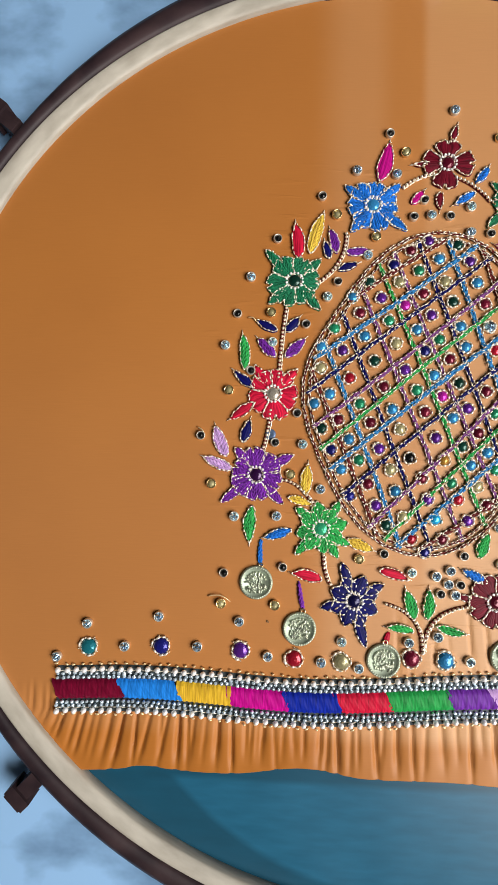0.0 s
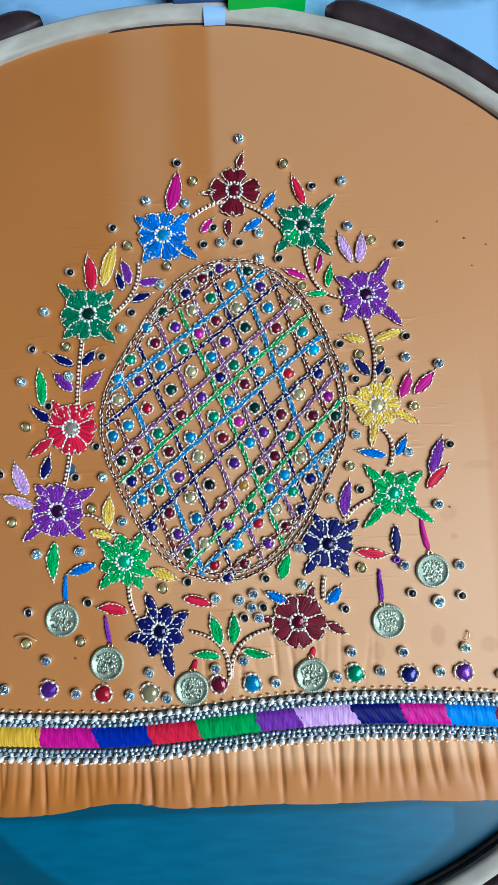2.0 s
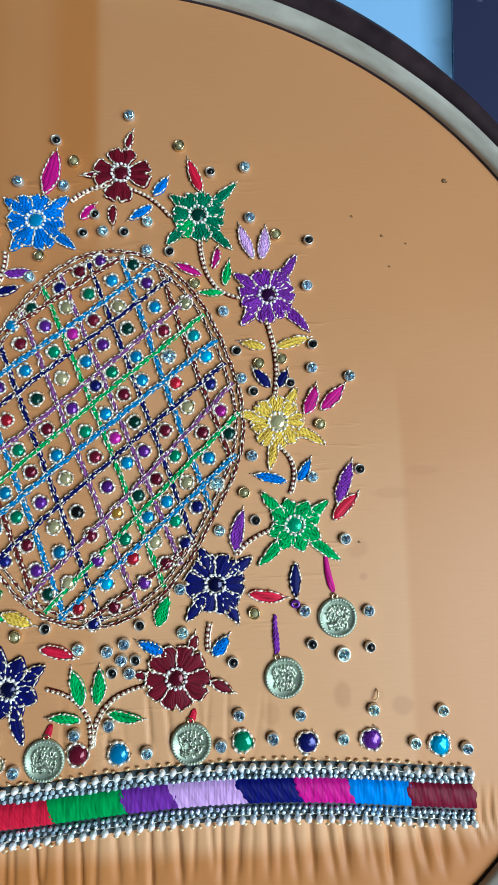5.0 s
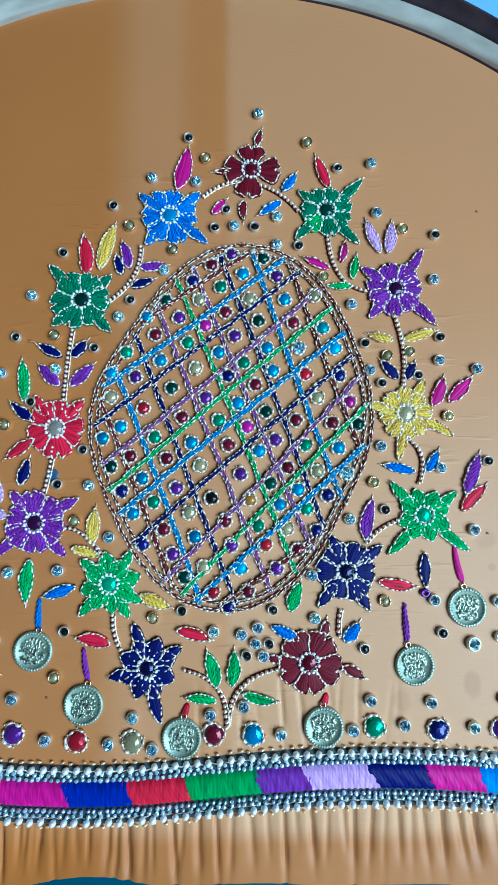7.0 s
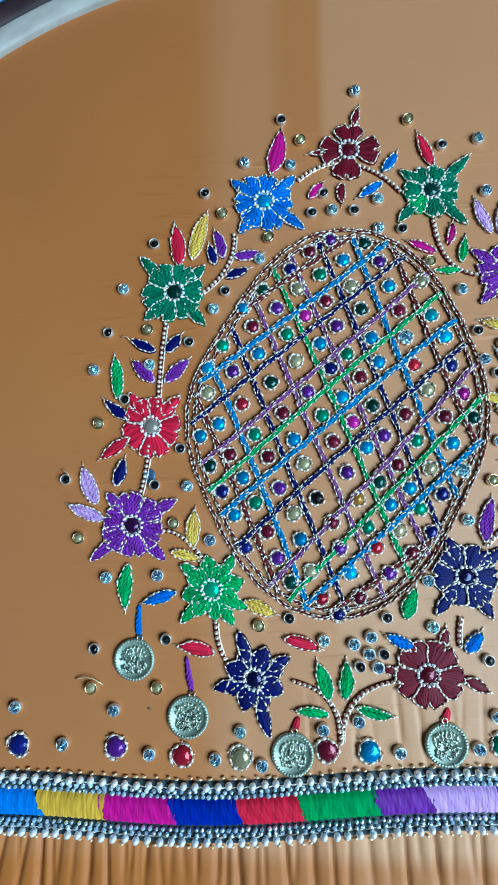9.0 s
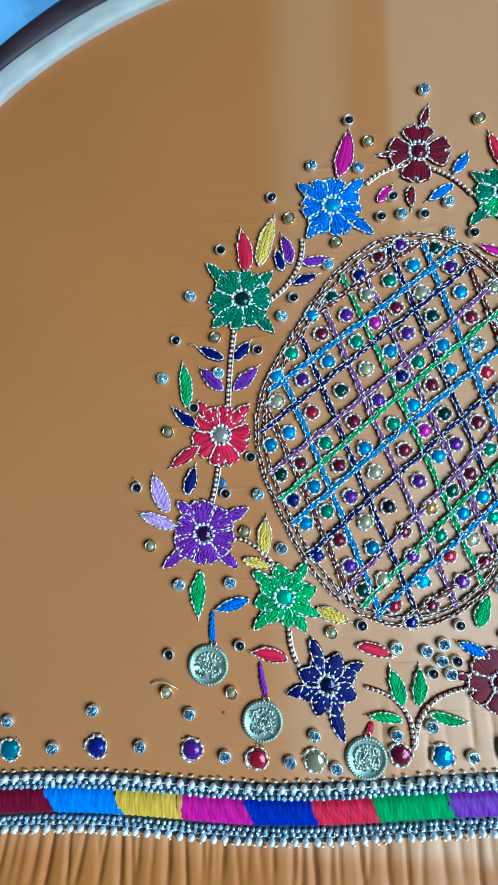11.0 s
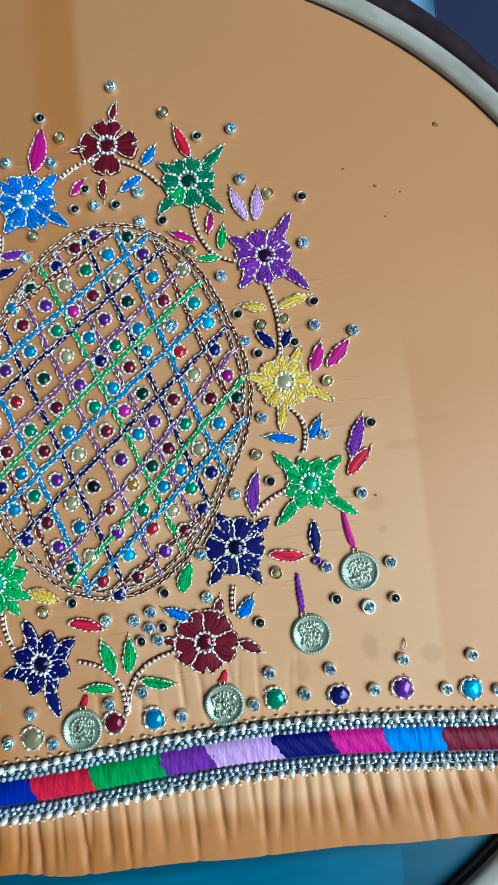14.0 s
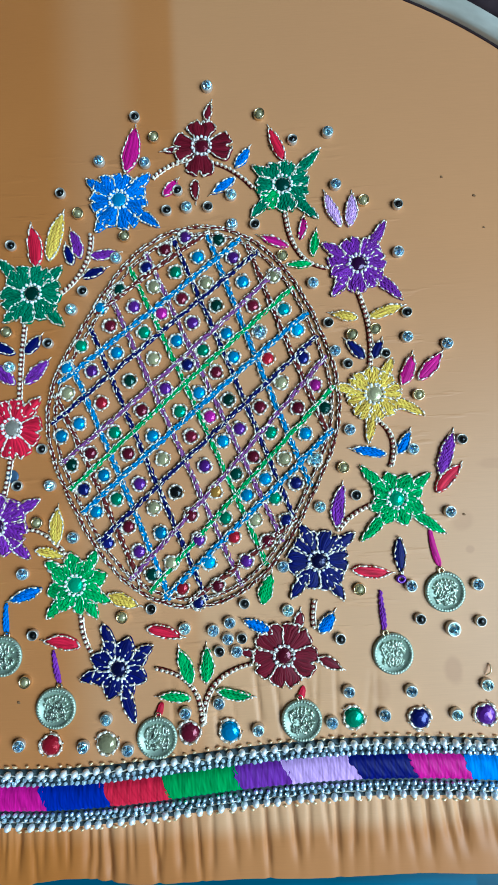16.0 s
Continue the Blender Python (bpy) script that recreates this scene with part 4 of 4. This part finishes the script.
rhinestone(96.9, 46.7, "clear")
rhinestone(85.4, 29.3, "olive")
rhinestone(60.7, 18.3, "clear")
rhinestone(82.0, 10.2, "clear")
rhinestone(99.1, 12.7, "black")
rhinestone(57.5, 5.2, "olive")
rhinestone(61.4, -4.5, "black")
rhinestone(48.8, -7.8, "clear")
rhinestone(92.9, -11.8, "clear")
rhinestone(34.9, -27.3, "clear")
rhinestone(77.7, -36.1, "clear")
rhinestone(60.4, -36.2, "olive")
rhinestone(100.1, -48.7, "black")
rhinestone(80.0, -47.1, "black")
rhinestone(90.7, -50.9, "clear", 2.5)
rhinestone(100.2, -36.6, "clear")
rhinestone(52.6, -52.3, "black")
rhinestone(20.9, -38.9, "black")
rhinestone(9.9, -47.5, "clear")
rhinestone(15.6, -45.0, "clear")
rhinestone(14.8, -50.3, "clear")
rhinestone(11.7, -54.3, "black")
rhinestone(19.6, -50.4, "black")
rhinestone(17.5, -54.6, "clear")
rhinestone(54.4, -69.4, "clear")
rhinestone(75.2, -70.2, "clear")
rhinestone(100.5, -69.4, "clear")
rhinestone(124.4, -70.5, "clear")
rhinestone(65.8, -77.6, "clear")
rhinestone(89.6, -78.4, "clear")
rhinestone(114.2, -80.8, "clear")
rhinestone(132.1, -83.1, "clear")
rhinestone(48.2, -79.2, "clear")
rhinestone(35.6, -42.1, "clear")
# a flat sequin, a loose bead and a broken crystal
b = Build()
b.lathe([(2.2, 0), (2.3, 0.25), (2.1, 0.45), (0.7, 0.4), (0.5, 0.3)], 18)
tagged(part("sequin", b.mesh("sequin", material("grey_blue_sequin", (0.1, 0.16, 0.27), 0.35, 0.4)), None, -58.0, 8.3, 0.1), "flat grey-blue round sequin beside a black rhinestone", "sequin")
b = Build()
b.tube([(1.25 * math.cos(k * math.pi / 7), 1.0 * math.sin(k * math.pi / 7), 0.6) for k in range(14)], 0.55, 7, True)
tagged(part("loose_bead", b.mesh("loose_bead", GEM["plum"]), None, 74.6, -33.6, 0.0), "small dark violet ring bead at the leaf tip", "bead")
# short zari ends that were left loose beside the stones
for x0, y0, x1, y1 in ((-81.9, -58.8, -72.8, -60.7), (102.0, -63.1, 100.4, -66.6), (-88.5, 10.6, -85.4, 6.9), (-68.4, 57.5, -65.0, 55.8)):
    b = Build()
    d = math.hypot(x1 - x0, y1 - y0)
    b.tube([((x1 - x0) * f - (y1 - y0) * 0.18 * math.sin(math.pi * f), (y1 - y0) * f + (x1 - x0) * 0.18 * math.sin(math.pi * f), 0.35 + 0.9 * math.sin(math.pi * f)) for f in (k / 8 for k in range(9))], lambda i: 0.3 - 0.015 * i, 6)
    tagged(part("loose_thread", b.mesh("loose_thread", GILT), None, x0, y0, 0), "short loose golden zari thread end lying on the satin", "thread", "loose thread ends")
# large coloured stones along the border
cabochon(-130.7, -81.0, "teal")
cabochon(-100.6, -79.5, "navy")
cabochon(-68.1, -79.9, "plum")
cabochon(-46.4, -82.3, "ruby")
cabochon(-27.4, -82.6, "olive")
cabochon(0.4, -80.3, "ruby_dark")
cabochon(13.9, -80.5, "sky")
cabochon(55.5, -78.1, "emerald")
cabochon(77.3, -79.3, "navy")
cabochon(99.3, -79.1, "plum")
cabochon(122.8, -81.7, "cyan")
# couched cords of the lattice, from edge to edge
cord("sky", -40.8, 40.1, 26.4, 89.1)
cord("navy", -43.4, 25.8, 32.9, 84.5)
cord("mauve", -40.7, 11.5, 39.7, 77.4)
cord("green", -37.5, 2.4, 44.2, 70.4)
cord("sky", -33.6, -5.8, 48.7, 60.9)
cord("navy", -28.2, -16.1, 51.8, 52.3)
cord("mauve", -17.8, -29.2, 54.2, 44.8)
cord("green", -11.2, -33.8, 56.2, 33.8)
cord("sky", -6.3, -36.0, 54.9, 18.9)
cord("mauve", -8.1, 86.4, 35.4, -19.2)
cord("navy", 1.8, 91.4, 39.9, -12.3)
cord("sky", 14.0, 92.9, 46.1, -1.0)
cord("brown", 28.3, 88.0, 53.8, 15.4)
cord("brown", -26.8, 64.4, 15.3, 92.7)
cord("brown", 1.9, -37.7, 40.5, -11.0)
cord("brown", -42.0, 36.6, -13.6, -32.3)
cord("sky", -36.8, 48.5, -4.2, -36.7)
cord("navy", -29.2, 60.6, 8.4, -37.7)
cord("mauve", -21.8, 72.0, 20.5, -33.3)
cord("green", -14.1, 81.2, 29.3, -26.6)
# stones in the meshes of the lattice
lattice_gem(6.5, 91.0, "plum")
lattice_gem(-1.0, 86.9, "ruby_dark")
lattice_gem(18.3, 89.4, "pine")
lattice_gem(10.7, 83.3, "sky")
lattice_gem(23.3, 82.4, "plum")
lattice_gem(-8.0, 80.6, "navy")
lattice_gem(2.4, 78.3, "emerald")
lattice_gem(26.3, 73.3, "sky")
lattice_gem(-5.5, 73.4, "olive")
lattice_gem(13.1, 73.6, "olive")
lattice_gem(-18.0, 73.1, "pine")
lattice_gem(-24.9, 66.6, "sky")
lattice_gem(-13.0, 66.5, "plum")
lattice_gem(-3.2, 63.5, "magenta")
lattice_gem(4.2, 68.5, "ruby_dark")
lattice_gem(16.4, 65.2, "pine")
lattice_gem(29.4, 64.4, "ruby_dark")
lattice_gem(40.3, 62.4, "teal")
lattice_gem(37.3, 74.6, "olive")
lattice_gem(-21.7, 60.0, "ruby_dark")
lattice_gem(-9.7, 56.9, "emerald")
lattice_gem(7.6, 59.4, "plum")
lattice_gem(19.5, 54.8, "sky")
lattice_gem(31.3, 54.8, "clear")
lattice_gem(44.7, 54.7, "cyan")
lattice_gem(-32.3, 53.3, "emerald")
lattice_gem(-19.7, 50.2, "sky")
lattice_gem(1.7, 53.2, "sky")
lattice_gem(10.9, 49.3, "emerald")
lattice_gem(21.6, 46.2, "sky")
lattice_gem(33.6, 45.0, "ruby")
lattice_gem(46.0, 44.5, "navy")
lattice_gem(-37.6, 45.4, "sky")
lattice_gem(-28.8, 44.1, "plum")
lattice_gem(-15.5, 39.9, "pine")
lattice_gem(-6.7, 47.2, "olive")
lattice_gem(5.1, 44.4, "navy")
lattice_gem(15.2, 41.1, "ruby_dark")
lattice_gem(37.9, 36.2, "olive")
lattice_gem(49.6, 34.6, "magenta")
lattice_gem(-37.6, 36.6, "olive")
lattice_gem(-25.7, 32.5, "ruby")
lattice_gem(-11.7, 29.1, "ruby_dark")
lattice_gem(-3.0, 36.3, "plum")
lattice_gem(8.8, 34.2, "sky")
lattice_gem(19.0, 31.1, "pine")
lattice_gem(29.9, 27.9, "ruby_dark")
lattice_gem(43.1, 26.9, "ruby_dark")
lattice_gem(52.5, 26.4, "pine")
lattice_gem(-33.8, 25.6, "sky")
lattice_gem(-21.4, 21.8, "emerald")
lattice_gem(1.8, 27.9, "emerald")
lattice_gem(12.2, 25.5, "magenta")
lattice_gem(22.3, 20.7, "plum")
lattice_gem(33.2, 18.9, "emerald")
lattice_gem(45.2, 17.8, "sky")
lattice_gem(-40.2, 21.5, "sky")
lattice_gem(-37.0, 11.3, "pine")
lattice_gem(-30.2, 15.0, "ruby_dark")
lattice_gem(-17.0, 14.1, "ruby_dark")
lattice_gem(-8.1, 19.8, "sky")
lattice_gem(5.3, 18.9, "ruby_dark")
lattice_gem(16.4, 16.7, "sky")
lattice_gem(26.6, 10.7, "ruby_dark")
lattice_gem(37.4, 9.4, "olive")
lattice_gem(48.0, 8.6, "clear")
lattice_gem(-25.7, 7.0, "sky")
lattice_gem(-32.9, 2.5, "navy")
lattice_gem(-4.8, 11.6, "olive")
lattice_gem(9.6, 8.4, "plum")
lattice_gem(20.3, 5.1, "pine")
lattice_gem(30.3, 2.8, "sky")
lattice_gem(40.9, 0.8, "navy")
lattice_gem(-13.3, 3.4, "plum")
lattice_gem(-21.5, -1.4, "emerald")
lattice_gem(-0.8, -0.1, "black")
lattice_gem(12.9, -0.6, "amber")
lattice_gem(23.7, -2.5, "sky")
lattice_gem(33.2, -3.9, "emerald")
lattice_gem(-28.8, -5.4, "sky")
lattice_gem(-8.6, -5.1, "olive")
lattice_gem(4.0, -8.3, "ruby_dark")
lattice_gem(15.8, -9.9, "emerald")
lattice_gem(26.1, -11.0, "olive")
lattice_gem(36.8, -11.8, "navy")
lattice_gem(-17.7, -11.1, "ruby_dark")
lattice_gem(-6.6, -13.8, "sky")
lattice_gem(6.4, -16.8, "plum")
lattice_gem(18.5, -16.5, "ruby")
lattice_gem(30.0, -18.5, "ruby_dark")
lattice_gem(-25.1, -16.2, "navy")
lattice_gem(-14.3, -19.8, "plum")
lattice_gem(-3.3, -24.3, "olive")
lattice_gem(9.6, -24.7, "cyan")
lattice_gem(22.4, -24.9, "plum")
lattice_gem(-10.2, -27.7, "pine")
lattice_gem(-0.1, -32.8, "ruby")
lattice_gem(12.1, -32.6, "ruby_dark")
lattice_gem(5.3, -38.0, "navy")

# ---- embroidered border ----
BORDER = root("embroidered_border", -5, -97.5, "straight border of coloured satin blocks between crystal and bead rows", "embroidered trim", z=0.05)
X0, X1 = -143.4, 133.5
EDGES = (-143.4, -116.6, -92.6, -72.0, -49.2, -28.1, -8.2, 15.6, 32.8, 54.6, 73.9, 91.6, 111.3, 133.6)
FLOSS = dict(maroon=(0.15, 0.003, 0.022), blue=(0.006, 0.2, 0.68), yellow=(0.76, 0.42, 0.03), magenta=(0.5, 0.004, 0.23), royal=(0.004, 0.02, 0.3),
             red=(0.55, 0.01, 0.04), green=(0.006, 0.29, 0.06), violet=(0.14, 0.025, 0.3), lilac=(0.55, 0.33, 0.66), navy=(0.003, 0.004, 0.12))
for (a, c), colour in zip(zip(EDGES, EDGES[1:]), "maroon blue yellow magenta royal red green violet lilac navy magenta blue maroon".split()):
    b = Build()
    rows, uvs = [], []
    n = int((c - a) / 0.55)
    slant, ragged = rng.uniform(0.2, 2.6), [0.35 + rng.uniform(-0.5, 0.7) for _ in range(9)]
    for j in range(9):
        u = j / 4 - 1
        row, uv = [], []
        for i in range(n + 1):
            x = a + (c - a) * i / n - slant * u
            if i in (0, n) and X0 < x < X1:
                x += ragged[j] * (1 if i else -1)
            hh = 4.1 + 0.22 * math.sin(i * 1.7 + a)
            z = 0.3 + 1.25 * (1 - u * u) ** 0.5 + 0.11 * math.sin(i * 2.4 + a + 0.8 * u) + 0.1 * math.sin(i * 0.7 + 2.5 * u)
            y = border_y(x) + u * hh
            row.append((x + 5, y + 97.5, max(0.0, z) if abs(u) < 0.99 else 0.0))
            uv.append((x * MM, y * MM))
        rows.append(row)
        uvs.append(uv)
    b.grid(rows, uvs)
    part("satin_block", b.mesh("satin_block", floss_material("floss_" + colour, FLOSS[colour])), BORDER, label=f"{WORDS[colour]} satin-stitched block")


def glass_mesh(r):
    def make():
        b = Build()
        b.bead(0, 0, 0, r, 6, 0.85)
        return b.mesh("crystal", GEM["glass"], False)
    return cached(("glass", r), make)


for offset, pace, kind in ((8.1, 3.7, "bead"), (6.35, 2.3, "crystal"), (4.9, 2.1, "crystal"), (-4.95, 2.1, "crystal"), (-6.4, 2.3, "crystal"), (-8.2, 3.7, "bead")):
    n = int((X1 - X0) / pace)
    for k in range(n + 1):
        x = X0 + 0.6 + (X1 - X0 - 1.2) * k / n + rng.uniform(-0.25, 0.25)
        y = border_y(x) + offset + rng.uniform(-0.25, 0.25)
        if kind == "bead":
            part("bead", bead_mesh(1.22), BORDER, x + 5, y + 97.5, 1.2 + rng.uniform(-0.1, 0.15))
        else:
            c = part("crystal", glass_mesh(rng.choice((0.7, 0.82))), BORDER, x + 5, y + 97.5, 0.8)
            c.rotation_euler = (rng.uniform(-0.3, 0.3), rng.uniform(-0.3, 0.3), rng.uniform(0, 6))
# zari chains that carry the rows, and the small stitches outside them
for offset in (7.3, -7.35):
    b = Build()
    line = along([(X0 + (X1 - X0) * k / 120 + 5, border_y(X0 + (X1 - X0) * k / 120) + offset + 97.5) for k in range(121)], 0.7)
    b.tube([(x, y + 0.1 * math.sin(i * 0.9), 0.35 + 0.25 * math.sin(i * 1.1)) for i, (x, y) in enumerate(line)], lambda i: 0.25 * (0.4 + 0.7 * abs(math.sin(i * 0.75))), 5)
    part("zari_chain", b.mesh("zari_chain", ZARI), BORDER)
for side in (1, -1):
    b = Build()
    n = 180
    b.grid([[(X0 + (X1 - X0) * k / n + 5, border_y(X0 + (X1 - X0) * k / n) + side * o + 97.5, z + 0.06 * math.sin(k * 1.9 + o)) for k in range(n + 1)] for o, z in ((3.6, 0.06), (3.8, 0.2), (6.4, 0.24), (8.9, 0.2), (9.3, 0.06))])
    part("backing_strip", b.mesh("backing_strip", BEAD_SHADE), BORDER, label="silver backing strip of the bead rows, coloured dark for bead shade")
    b = Build()
    for k in range(78):
        x = X0 + (X1 - X0) * (k + rng.uniform(-0.2, 0.2)) / 78
        y = border_y(x) + side * rng.uniform(9.7, 10.4)
        d, lean = rng.uniform(0.5, 0.95), rng.uniform(-0.35, 0.35)
        b.tube([(x + 5 + d * f, y + 97.5 + lean * f, 0.55 - 0.3 * f * f) for f in (-1, -0.35, 0.35, 1)], lambda i: (0.2, 0.42, 0.42, 0.2)[i], 6)
    part("zari_stitches", b.mesh("zari_stitches", GILT), BORDER, label="loose golden stitches along the bead row")
